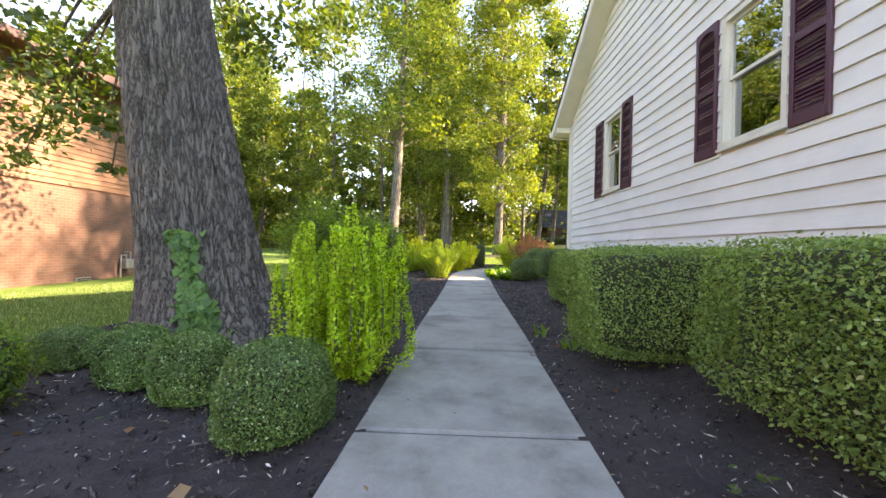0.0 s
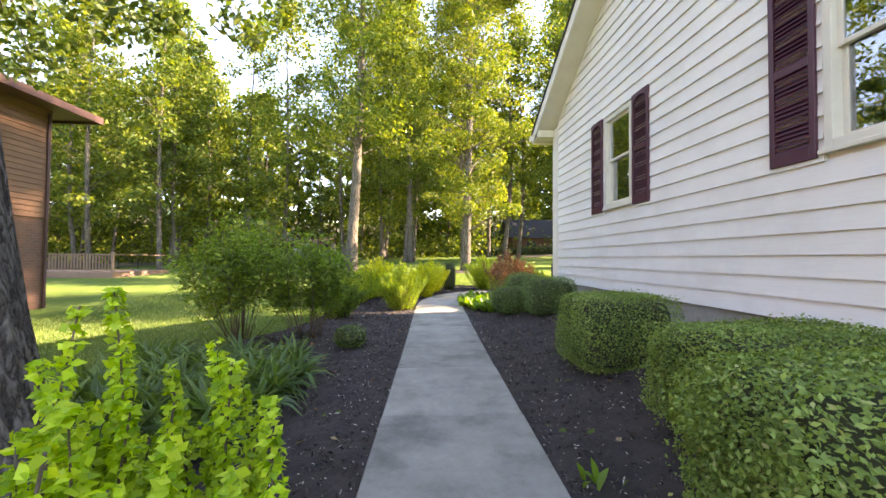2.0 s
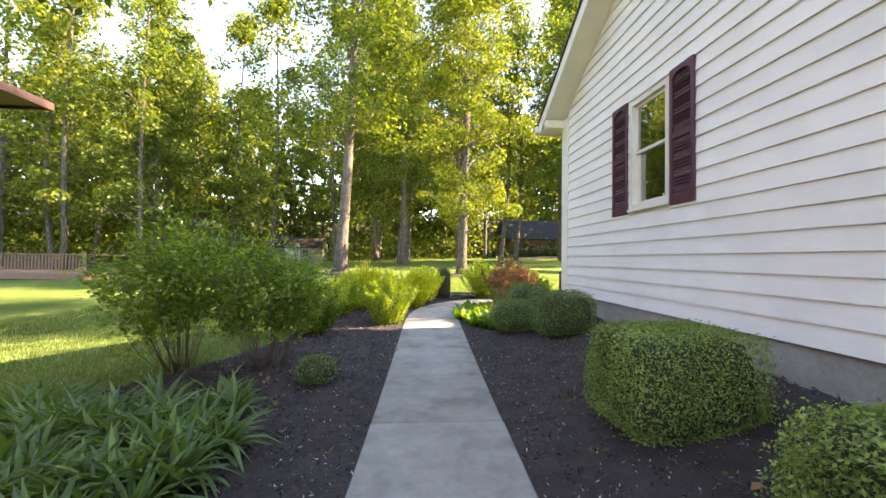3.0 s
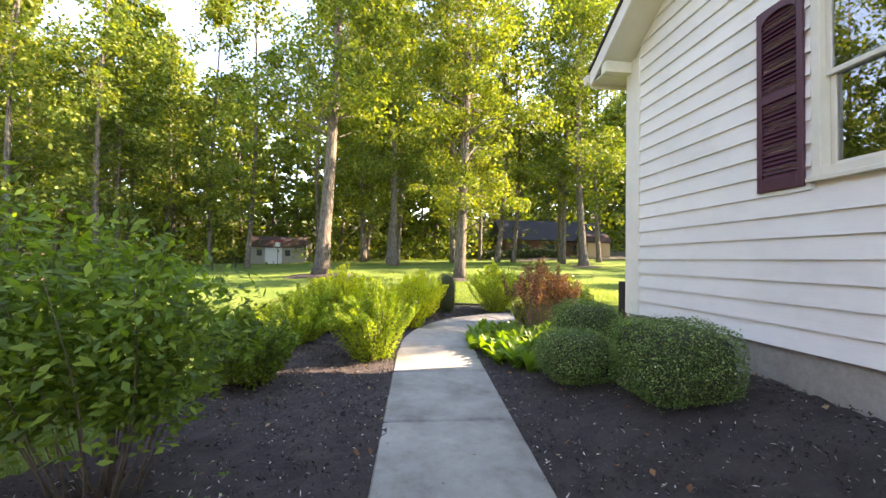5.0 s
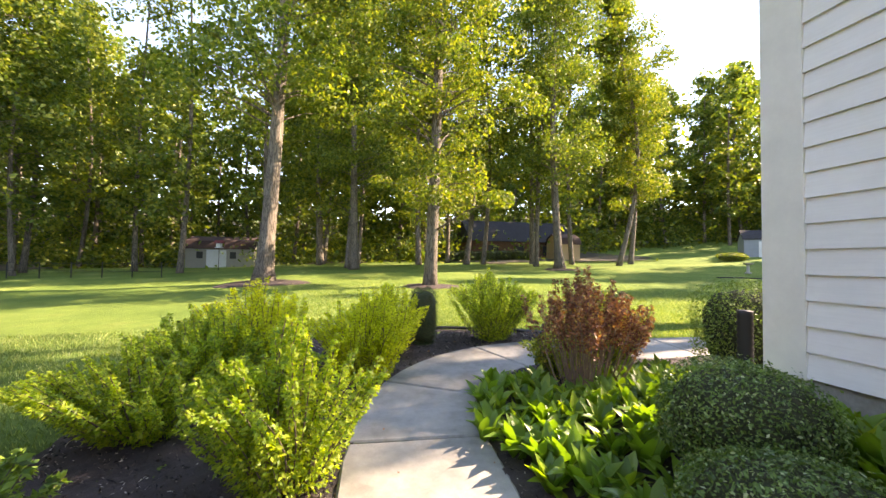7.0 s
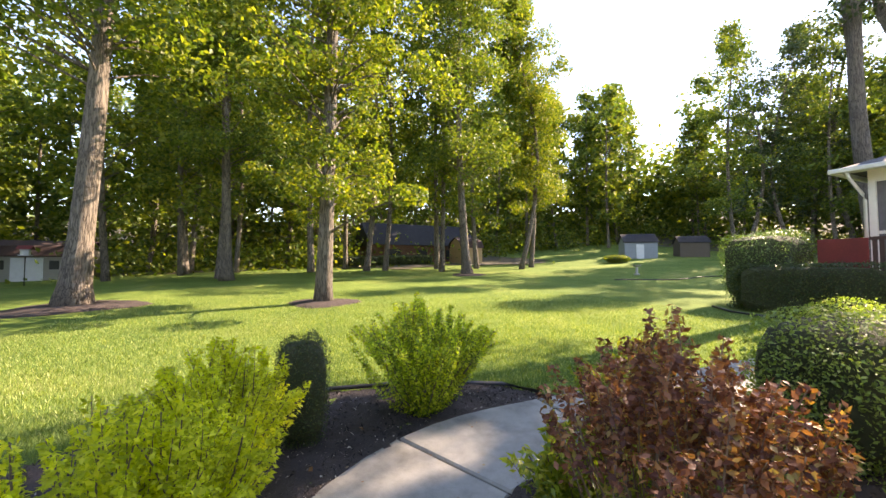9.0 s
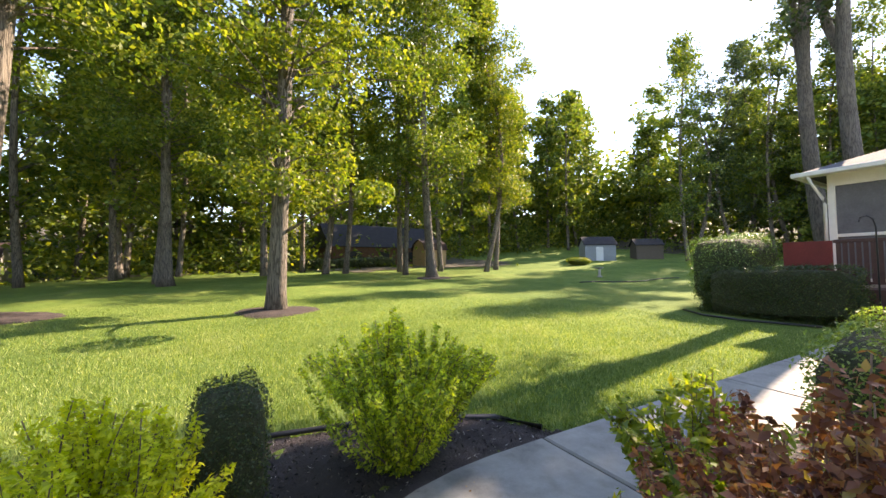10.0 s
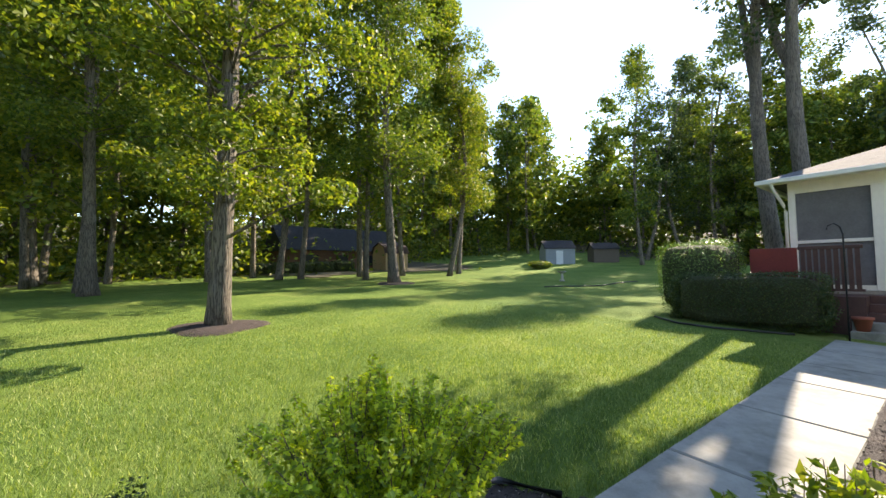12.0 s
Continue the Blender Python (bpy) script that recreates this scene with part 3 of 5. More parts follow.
    c = Build().box((WX - 0.035, 11.91, z0 - 0.02), (WX + 0.02, N_Y, 4.76), 0.004).box((WX + 0.02, N_Y - 0.004, z0 - 0.02), (WX + 0.2, N_Y + 0.03, 4.5), 0.004)
    tagged(new("corner_board", c.mesh("corner_board", TRIM)), "", "", kind="structure")
    for w in WINDOWS:
        make_window(*w)
        for a in (w[0] - 0.50, w[1] + 0.05):
            make_shutter(a, a + 0.45, 2.30, 4.09)
    return wall, z0


def make_window(y0, y1, z0, z1):
    top = tagged(new("window_1" if y0 > 6 else "window_2"), "", "", kind="structure")
    x = WX - 0.03
    fr = Build()
    t = 0.075
    for a, b in (((y0, z0), (y0 + t, z1)), ((y1 - t, z0), (y1, z1)), ((y0 + t, z0), (y1 - t, z0 + t)), ((y0 + t, z1 - t), (y1 - t, z1))):
        fr.box((x, a[0], a[1]), (WX + 0.16, b[0], b[1]), 0.004)
    fr.box((x - 0.03, y0 - 0.03, z0 - 0.04), (WX, y1 + 0.03, z0), 0.004)
    part("frame", fr.mesh("frame", CREAM), top, "cream painted window frame with sill")
    zm = z0 + 0.88
    for nm, a, b, xo in (("upper_sash", zm - 0.02, z1 - t, 0.03), ("lower_sash", z0 + t, zm + 0.03, 0.07)):
        s, q = Build(), 0.045
        ya, yb = y0 + t, y1 - t
        for c, d in (((ya, a), (ya + q, b)), ((yb - q, a), (yb, b)), ((ya + q, a), (yb - q, a + q)), ((ya + q, b - q), (yb - q, b))):
            s.box((WX + xo, c[0], c[1]), (WX + xo + 0.035, d[0], d[1]), 0.003)
        sash = part(nm, s.mesh(nm, CREAM), top)
        g = Build().box((WX + xo + 0.012, ya + q, a + q), (WX + xo + 0.018, yb - q, b - q))
        part("pane", g.mesh("pane", GLASS), sash, "clear glass pane mirroring trees and sky")


SLAT = Build().prism([(-0.051, -0.17, -0.018), (-0.043, -0.17, -0.018), (-0.02, -0.17, 0.018), (-0.028, -0.17, 0.018)], (0, 0.34, 0)).mesh("slat", MAROON)


def make_shutter(y0, y1, z0, z1):
    top = thing("shutter", "maroon louvered vinyl shutter fixed beside a window", "shutter", (WX, (y0 + y1) / 2, z0), "window shutters")
    w, h = (y1 - y0) / 2, z1 - z0
    f = Build()
    xo, xi = -0.055, -0.02
    for a, b in (((-w, 0), (-w + 0.055, h)), ((w - 0.055, 0), (w, h)), ((-w + 0.055, 0), (w - 0.055, 0.12)), ((-w + 0.055, h / 2 - 0.04), (w - 0.055, h / 2 + 0.04))):
        f.box((xo, a[0], a[1]), (xi, b[0], b[1]), 0.004)
    k = 8
    arch = [(xo, -w + 0.055, h)] + [(xo, -(w - 0.055) * math.cos(math.pi * i / k), h - 0.15 + 0.08 * math.sin(math.pi * i / k)) for i in range(k + 1)] + [(xo, w - 0.055, h)]
    f.prism(arch, (0.035, 0, 0))
    part("frame", f.mesh("frame", MAROON), top)
    for lo, hi in ((0.12, h / 2 - 0.04), (h / 2 + 0.04, h - 0.09)):
        n = int((hi - lo) / 0.042)
        for i in range(n):
            part("slat", SLAT, top).location = (0, 0, lo + (i + 0.5) * (hi - lo) / n)
    b = Build().box((xi, -w + 0.02, 0.02), (xi + 0.015, w - 0.02, h - 0.02))
    part("backing", b.mesh("backing", MAROON), top)


def make_siding(wall, z0):
    """Lapped boards, 0.203 m to the weather."""
    z, e = z0, 0.203
    while z < soffit_z(RIDGE_Y) - 0.05:
        top = min(z + e, soffit_z(RIDGE_Y) - 0.01)
        lim = lambda q: RIDGE_Y + (soffit_z(RIDGE_Y) - q) / SLOPE
        n1, n2 = min(11.908, lim(z) - 0.01), min(11.908, lim(top) - 0.01)
        s1, s2 = max(S_Y, 2 * RIDGE_Y - lim(z)), max(S_Y, 2 * RIDGE_Y - lim(top))
        segs, cur = [], s1
        for w in sorted(WINDOWS):
            if z + e > w[2] - 0.005 and z < w[3] + 0.005:
                segs.append((cur, w[0] - 0.004))
                cur = w[1] + 0.004
        segs.append((cur, n1))
        for i, (a, b) in enumerate(segs):
            ta, tb = (s2 if i == 0 else a), (n2 if i == len(segs) - 1 else b)
            v = [(WX - 0.030, a, z), (WX - 0.030, b, z), (WX - 0.004, tb, top + 0.012), (WX - 0.004, ta, top + 0.012), (WX + 0.018, a, z), (WX + 0.018, b, z), (WX + 0.018, tb, top + 0.012), (WX + 0.018, ta, top + 0.012)]
            bb = Build().add(v, [(0, 1, 2, 3), (4, 7, 6, 5), (0, 4, 5, 1), (3, 2, 6, 7), (0, 3, 7, 4), (1, 5, 6, 2)])
            part("siding_board", bb.mesh("siding_board", SIDING), wall)
        z += e


# ---------- plants ----------
def fib(n, rng):
    i = np.arange(n) + 0.5
    ph, th = np.arccos(1 - 2 * i / n), math.pi * (1 + 5**0.5) * i
    return np.stack([np.cos(th) * np.sin(ph), np.sin(th) * np.sin(ph), np.cos(ph)], 1) + rng.normal(size=(n, 3)) * 0.03


def lumpy(d, rng, amp):
    """A radius factor for directions d, uneven."""
    ks = rng.normal(size=(7, 3)) * 2.6
    ph = rng.uniform(0, 6, 7)
    return 1 + amp * np.sin(d @ ks.T + ph).mean(1) * 1.6


def ball_shrub(name, label, x, y, rx, ry, h, mat, leaf, n, seed, square=0.0, category="shrub", group="", lift=0.0, amp=0.1, fuzz=0.03):
    """A clipped shrub: a shell of leaves round a solid core coloured dark for inner shade, rounder or boxier by square.
    """
    rng = np.random.default_rng(seed)
    z = lz(x, y)
    top = thing(name, label, category, (x, y, z), group)
    d = fib(n, rng)
    if square:
        p = 2 + square * 8
        d = d / (np.abs(d) ** p).sum(1, keepdims=True) ** (1 / p)
        k = rng.permutation(n)
        d = d[k]
    else:
        d = d / np.linalg.norm(d, axis=1, keepdims=True)
    s = lumpy(d, rng, amp)[:, None] * (1 - np.abs(rng.normal(size=(n, 1))) * fuzz * 1.5 + (rng.random((n, 1)) < 0.06) * fuzz * 1.6)
    hh = h - lift
    c = np.array([0, 0, lift + hh / 2])
    pos = c + d * s * [rx, ry, hh / 2]
    pos[:, 2] = np.maximum(pos[:, 2], land(x + pos[:, 0], y + pos[:, 1]) - z + 0.04)
    nor = d / [rx, ry, hh / 2] * min(rx, hh / 2) + rng.normal(size=(n, 3)) * 0.85 + [0, 0, 0.35]
    part("foliage", leaf_cloud("foliage", pos, nor, leaf, leaf * 0.55, mat, rng), top)
    # hull among the inner twigs, dark in place of the shade in there
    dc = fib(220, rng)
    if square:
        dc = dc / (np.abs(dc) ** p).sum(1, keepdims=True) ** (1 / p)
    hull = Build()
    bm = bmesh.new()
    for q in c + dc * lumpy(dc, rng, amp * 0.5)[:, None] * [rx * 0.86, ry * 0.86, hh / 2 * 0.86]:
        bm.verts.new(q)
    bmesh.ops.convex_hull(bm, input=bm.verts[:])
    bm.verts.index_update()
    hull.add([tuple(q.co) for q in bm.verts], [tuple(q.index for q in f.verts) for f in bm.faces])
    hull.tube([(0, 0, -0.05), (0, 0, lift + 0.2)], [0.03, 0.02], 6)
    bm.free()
    part("shade_core", hull.mesh("shade_core", CORE), top)
    return top


def stems_mesh(paths, radii, mat, sides=4):
    b = Build()
    for pth, r in zip(paths, radii):
        b.tube(pth, [r * (1 - 0.7 * i / (len(pth) - 1)) for i in range(len(pth))], sides)
    return b.mesh("stem_mass", mat, True)


def spray_shrub(name, label, x, y, r, h, mat, leaf, stems, per, seed, droop=0.15, spread=0.9, base=0.12, category="shrub", bare=0.15, width=0.5, bush=0.05, twig=None, upright=0.0, heady=False):
    """Many stems that rise and lean out, with leaves set all along them."""
    rng = np.random.default_rng(seed)
    top = thing(name, label, category, (x, y, lz(x, y)))
    paths, pos, nor, alo = [], [], [], []
    for i in range(stems):
        a, q = rng.uniform(0, 6.283), rng.random() ** 0.6
        hh = h * rng.uniform(0.58 if upright else 0.74, 1.0) * (1 - 0.25 * q * (0.9 if upright else 1.0))
        b0 = np.array([math.cos(a), math.sin(a), 0]) * base * q
        out = np.array([math.cos(a), math.sin(a), 0]) * r * q * spread
        pts = []
        wob = rng.normal(size=3) * 0.04 * h
        for k in range(7):
            t = k / 6
            lean = t if upright < 0.5 else min(1, t * 3.0) * 0.92 + 0.08 * t
            p = b0 + out * lean + [0, 0, hh * (t - droop * q * t * t)] + wob * math.sin(t * 3)
            pts.append(p)
        paths.append(pts)
        P = np.array(pts)
        tt = bare + (1 - bare) * rng.random(per) ** 0.85
        f = tt * 6
        k = np.minimum(f.astype(int), 5)
        c = P[k] + (P[k + 1] - P[k]) * (f - k)[:, None]
        dirn = P[k + 1] - P[k]
        dirn = dirn / np.linalg.norm(dirn, axis=1, keepdims=True)
        off = rng.normal(size=(per, 3))
        off -= dirn * (off * dirn).sum(1, keepdims=True)
        off /= np.linalg.norm(off, axis=1, keepdims=True)
        sz = bush * h * ((0.25 + 0.8 * tt) if heady else (1.15 - tt))[:, None] * rng.uniform(0.3, 1.0, (per, 1)) + leaf * 0.3
        pos.append(c + off * sz)
        nor.append(rng.normal(size=(per, 3)) * 0.5 + [0, 0, 0.7] + off * 0.5)
        alo.append(off * 0.9 + dirn * 0.7)
    part("foliage", leaf_cloud("foliage", np.concatenate(pos), np.concatenate(nor), leaf, leaf * width, mat, rng, along=np.concatenate(alo)), top)
    part("stem_mass", stems_mesh(paths, [rng.uniform(0.004, 0.011) for _ in paths], twig or TWIG), top, kind="stuff")
    return top


def blade_leaf(L, W, bend, mat, name="leaf", cup=0.25, seg=4):
    """A long leaf rising from the base and arching over, cupped along its midrib."""
    v, f = [], []
    for i in range(seg + 1):
        t = i / seg
        w = W / 2 * math.sin(math.pi * (0.08 + 0.87 * t) ** 1.05) if i < seg else W * 0.03
        y, z = L * (t * 0.55 + 0.45 * t * t) * math.sin(bend * (0.4 + 0.6 * t)), L * t * math.cos(bend * t * 1.1)
        v += [(-w, y - w * cup, z + w * cup), (0, y, z), (w, y - w * cup, z + w * cup)]
    for i in range(seg):
        a = i * 3
        f += [(a, a + 1, a + 4, a + 3), (a + 1, a + 2, a + 5, a + 4)]
    me = bpy.data.meshes.new(name)
    me.from_pydata(v, [], f)
    me.materials.append(mat)
    me.shade_smooth()
    return me


HOSTA_LEAVES = [blade_leaf(0.34, 0.112, b, L_HOSTA) for b in (0.15, 0.35, 0.7)]
STRAP_LEAVES = [blade_leaf(0.44, 0.038, b, L_STRAP, cup=0.4) for b in (0.35, 0.65, 1.1)]


def leaf_rosette(name, label, category, x, y, leaves, count, seed, size=1.0, group=""):
    """A low plant whose big leaves are separate parts."""
    rng = random.Random(seed)
    top = thing(name, label, category, (x, y, lz(x, y) + 0.01), group)
    for i in range(count):
        ob = part("leaf", rng.choice(leaves), top)
        a = i * 2.4 + rng.uniform(-0.4, 0.4)
        s = size * rng.uniform(0.7, 1.15)
        q = 0.35 + 0.65 * (i / count)
        ob.matrix_local = pose(0.05 * math.cos(a), 0.05 * math.sin(a), 0, -4 - 24 * q, 0, math.degrees(a)) @ Matrix.Scale(s, 4)
    return top


def joined_leaves(name, label, category, spots, meshes, per, seed, size=1.0):
    """A mass of big leaves too many to be told apart, in one mesh."""
    rng = random.Random(seed)
    V, F, k = [], [], 0
    data = []
    for me in meshes:
        data.append((np.array([tuple(v.co) for v in me.vertices]), np.array([tuple(p.vertices) for p in me.polygons])))
    for x, y in spots:
        z = lz(x, y)
        for i in range(per):
            v, f = rng.choice(data)
            a = math.degrees(i * 2.4) + rng.uniform(-30, 30)
            m = np.array(pose(x, y, z, -3 - rng.random() * 30, rng.uniform(-12, 12), a)) * 1.0
            s = size * rng.uniform(0.65, 1.2)
            V.append((v * s) @ m[:3, :3].T + m[:3, 3])
            F.append(f + k)
            k += len(v)
    me = tri_mesh(name, np.concatenate(V), np.concatenate(F), meshes[0].materials[0])
    me.shade_smooth()
    tagged(new(name, me), label, category, kind="stuff")


def limb_tree(seed, h, r0, base_h, rad, clumps, per, leaf, bark, leaves, lean=(0, 0), taper=0.55, fork=0, flare=1.5, low=0.55, shape=1.0, thin=1.0, puff=(0.13, 0.30), limb_sides=5):
    """Meshes of a tree at the origin: trunk, limbs and crown."""
    rng = np.random.default_rng(seed)
    trunk, limbs = Build(), Build()
    wob = rng.normal(size=2) * 0.02 * h
    n = 12
    spine, rr = [], []
    for i in range(n + 1):
        t = i / n
        spine.append(np.array([lean[0] * t + wob[0] * math.sin(t * 3), lean[1] * t + wob[1] * math.sin(t * 4), h * 0.93 * t]))
        rr.append(r0 * ((1 - t) ** 0.75 * (1 - taper * 0.2) + 0.06) * (1 + (flare - 1) * math.exp(-t * h / 0.45)))
    spine.insert(1, spine[0] * 0.7 + spine[1] * 0.3)
    rr.insert(1, (rr[0] * 0.35 + rr[1] * 0.65))
    spine[0] = spine[0] - [0, 0, 0.15]
    trunk.tube(spine, rr, 12)
    S = np.array(spine)
    if fork:
        k = np.array([0, 0.12, 0.35, 0.65, 1.0])
        b0 = np.array([np.interp(fork, S[:, 2], S[:, 0]), np.interp(fork, S[:, 2], S[:, 1]), fork])
        r1 = float(np.interp(fork, S[:, 2], rr)) * 0.8
        trunk.tube([b0 + np.array([3.2, 1.6, h * 0.93 - fork]) * [q ** 0.7, q ** 0.7, q] for q in k], [r1 * (1 - 0.85 * q) for q in k], 10)
    pos, nor = [], []
    for i in range(clumps):
        t = rng.random() ** 0.9
        z = base_h + (h - base_h) * t
        prof = (1 - abs((t - 0.42) / 0.64) ** 2.4) ** 0.6 * (0.75 + 0.25 * math.sin(i * 1.7)) * shape + (1 - shape)
        a = i * 2.399 + rng.normal() * 0.3
        q = rng.uniform(0.35, 1.0) if t < 0.9 else rng.uniform(0, 0.5)
        out = rad * prof * q
        zz = float(np.clip(z - out * low, 1.0, h * 0.9))
        k = np.interp(zz, S[:, 2], np.arange(len(S)))
        b0 = S[int(k)] + (S[min(int(k) + 1, len(S) - 1)] - S[int(k)]) * (k - int(k))
        tip = np.array([b0[0] + math.cos(a) * out, b0[1] + math.sin(a) * out, z])
        mid = b0 * 0.5 + tip * 0.5 + rng.normal(size=3) * 0.05 * out + [0, 0, 0.08 * out]
        rb = max(0.012, r0 * 0.30 * (1 - zz / h) ** 0.8) * rng.uniform(0.5, 1.0) * thin
        limbs.tube([b0, b0 * 0.6 + mid * 0.4, mid, mid * 0.45 + tip * 0.55, tip], [rb, rb * 0.8, rb * 0.55, rb * 0.35, rb * 0.12], limb_sides)
        cs = np.array([1.0, 1.0, 0.6]) * rad * rng.uniform(*puff)
        m = int(per * rng.uniform(0.6, 1.3))
        g = rng.normal(size=(m, 3))
        g /= np.maximum(1.0, np.linalg.norm(g, axis=1, keepdims=True) / 1.5)
        c = tip * 0.85 + mid * 0.15
        pos.append(c + g * cs * 0.75)
        nor.append(g * 0.4 + rng.normal(size=(m, 3)) * 0.6 + [0, 0, 0.7])
    tm = trunk.add(limbs.v, limbs.f).mesh("trunk", bark, True)
    cm = leaf_cloud("crown", np.concatenate(pos), np.concatenate(nor), leaf, leaf * 0.62, leaves, rng)
    return tm, cm


def plant_tree(meshes, label, x, y, group="", kindname="tree", turn=0.0, scale=1.0, tall=1.0):
    top = thing(kindname, label, "tree", (0, 0, 0), group)
    top.matrix_basis = pose(x, y, lz(x, y), 0, 0, turn) @ Matrix.Diagonal((scale, scale, scale * tall, 1))
    for nm, me in zip(("trunk", "crown"), meshes):
        part(nm, me, top)
    return top


def make_oak():
    """The old tree beside the walk: broad furrowed trunk, crown above, drooping sprays."""
    top = thing("oak_tree", "old broad oak with deeply furrowed grey bark and flared roots", "tree", (-2.42, 4.12, lz(-2.42, 4.12)))
    rng = np.random.default_rng(21)
    rings, sides = 150, 300
    zs = np.linspace(-0.15, 7.5, rings)
    v = np.zeros((rings, sides, 3))
    a = np.linspace(0, 2 * math.pi, sides, endpoint=False)
    roots = [(0.1, 1.0), (1.0, 0.6), (1.9, 0.7), (2.9, 1.0), (3.9, 0.8), (4.7, 0.9), (5.5, 0.8)]
    for i, z in enumerate(zs):
        r = 0.52 + 0.05 * math.exp(-max(z, 0) / 0.9) - 0.012 * z
        rad = np.full(sides, r)
        for ra, k in roots:
            d = np.abs((a - ra + math.pi) % (2 * math.pi) - math.pi)
            rad += k * 0.22 * math.exp(-max(z, 0) / 0.30) * np.exp(-(d / 0.42) ** 2) + k * 0.05 * math.exp(-max(z, 0) / 1.6) * np.exp(-(d / 0.4) ** 2)
        for j in range(sides):
            ax, ay = math.cos(a[j]), math.sin(a[j])
            u = noise.noise((ax * 15.0, ay * 15.0, z * 0.9)) + 0.45 * noise.noise((ax * 30, ay * 30, z * 2.6))
            rad[j] += 0.036 * (min(abs(u) * 3.4, 1.0) - 0.6)
        v[i] = np.stack([np.cos(a) * rad - 0.31 * z + 0.004 * z * z, np.sin(a) * rad + 0.16 * z, np.full(sides, z)], 1)
    i, j = np.meshgrid(np.arange(rings - 1), np.arange(sides), indexing="ij")
    k = (i * sides + j).ravel()[:, None]
    k2 = (i * sides + (j + 1) % sides).ravel()[:, None]
    me = tri_mesh("trunk", v.reshape(-1, 3), np.concatenate([k, k2, k2 + sides, k + sides], 1), BARK)
    me.shade_smooth()
    part("trunk", me, top)
    limbs, pos, nor = Build(), [], []
    droops = [(-3.6, 1.1, 4.36, 0.6), (-2.3, 0.6, 3.75, 0.6), (-3.85, 1.1, 3.6, 0.6), (-2.6, 0.6, 3.05, 0.5), (-1.75, 0.2, 2.6, 0.3), (-3.6, 1.1, 2.75, 0.42), (-1.75, 0.3, 1.95, 0.14), (-4.0, 1.1, 2.3, 0.25), (-0.1, 0.6, 4.15, 0.4), (0.15, 1.1, 4.5, 0.45), (0.6, 1.6, 4.8, 0.4), (0.75, 2.2, 5.35, 0.5), (-0.4, 2.3, 4.5, 0.35), (0.3, 3.1, 5.0, 0.4), (-2.6, 2.6, 4.6, 0.6), (-3.6, 4.0, 4.75, 0.5), (-1.5, 3.1, 4.85, 0.5)]
    hi = [(x, y, z, s) for x, y, z, s in [(rng.uniform(-6, 4.5), rng.uniform(-5, 5), rng.uniform(5.6, 13), rng.uniform(0.8, 1.4)) for _ in range(75)] if math.hypot(x, y) < 5.2 and not (x > 1.0 and y > 1.0)]
    for n, (x, y, z, s) in enumerate(droops + hi):
        z0 = float(np.clip(z + (1.2 if n < len(droops) else -1.5), 4.5, 7.2))
        b0 = np.array([-0.31 * z0 + 0.004 * z0 * z0, 0.16 * z0, z0])
        tip = np.array([x - 0.75, y + 1.17, z])
        mid = (b0 + tip) / 2 + [0, 0, 0.35]
        q = 0.05 if n < len(droops) else 0.10
        limbs.tube([b0, b0 * 0.6 + mid * 0.4, mid, mid * 0.4 + tip * 0.6, tip], [q, q * 0.8, q * 0.5, q * 0.3, 0.008], 6)
        m = int(620 * s ** 1.6) if n < len(droops) else int(360 * s)
        g = rng.normal(size=(m, 3)) * 0.55
        pos.append(tip + g * [s, s, s * 0.7])
        nor.append(rng.normal(size=(m, 3)) * 0.6 + [0, 0, 0.6])
    part("limb", limbs.mesh("limb", BARK, True), top, kind="stuff")
    part("crown", leaf_cloud("crown", np.concatenate(pos), np.concatenate(nor), 0.15, 0.085, L_OAK, rng), top)
    # vine on the trunk
    vine = thing("climbing_vine", "green leafy vine climbing the lower oak trunk", "vine", (-2.42, 4.12, lz(-2.42, 4.12)))
    P, Nn = [], []
    for _ in range(620):
        t = rng.random()
        ang = -1.16 + 0.13 * rng.normal() * (0.7 + 0.3 * math.sin(t * 7)) - 0.1 * t
        z = 0.02 + 1.05 * t
        r = 0.53 + 0.05 * math.exp(-z / 0.9) + 0.13 * math.exp(-z / 0.25) - 0.012 * z + 0.03 + 0.05 * rng.random()
        P.append((math.cos(ang) * r - 0.31 * z, math.sin(ang) * r + 0.16 * z, z))
        Nn.append((math.cos(ang) + rng.normal() * 0.4, math.sin(ang) + rng.normal() * 0.4, 0.5 + rng.normal() * 0.3))
    part("foliage", leaf_cloud("foliage", np.array(P), np.array(Nn), 0.095, 0.085, L_IVY, rng, along=np.tile([0, 0, -1.0], (len(P), 1))), vine)


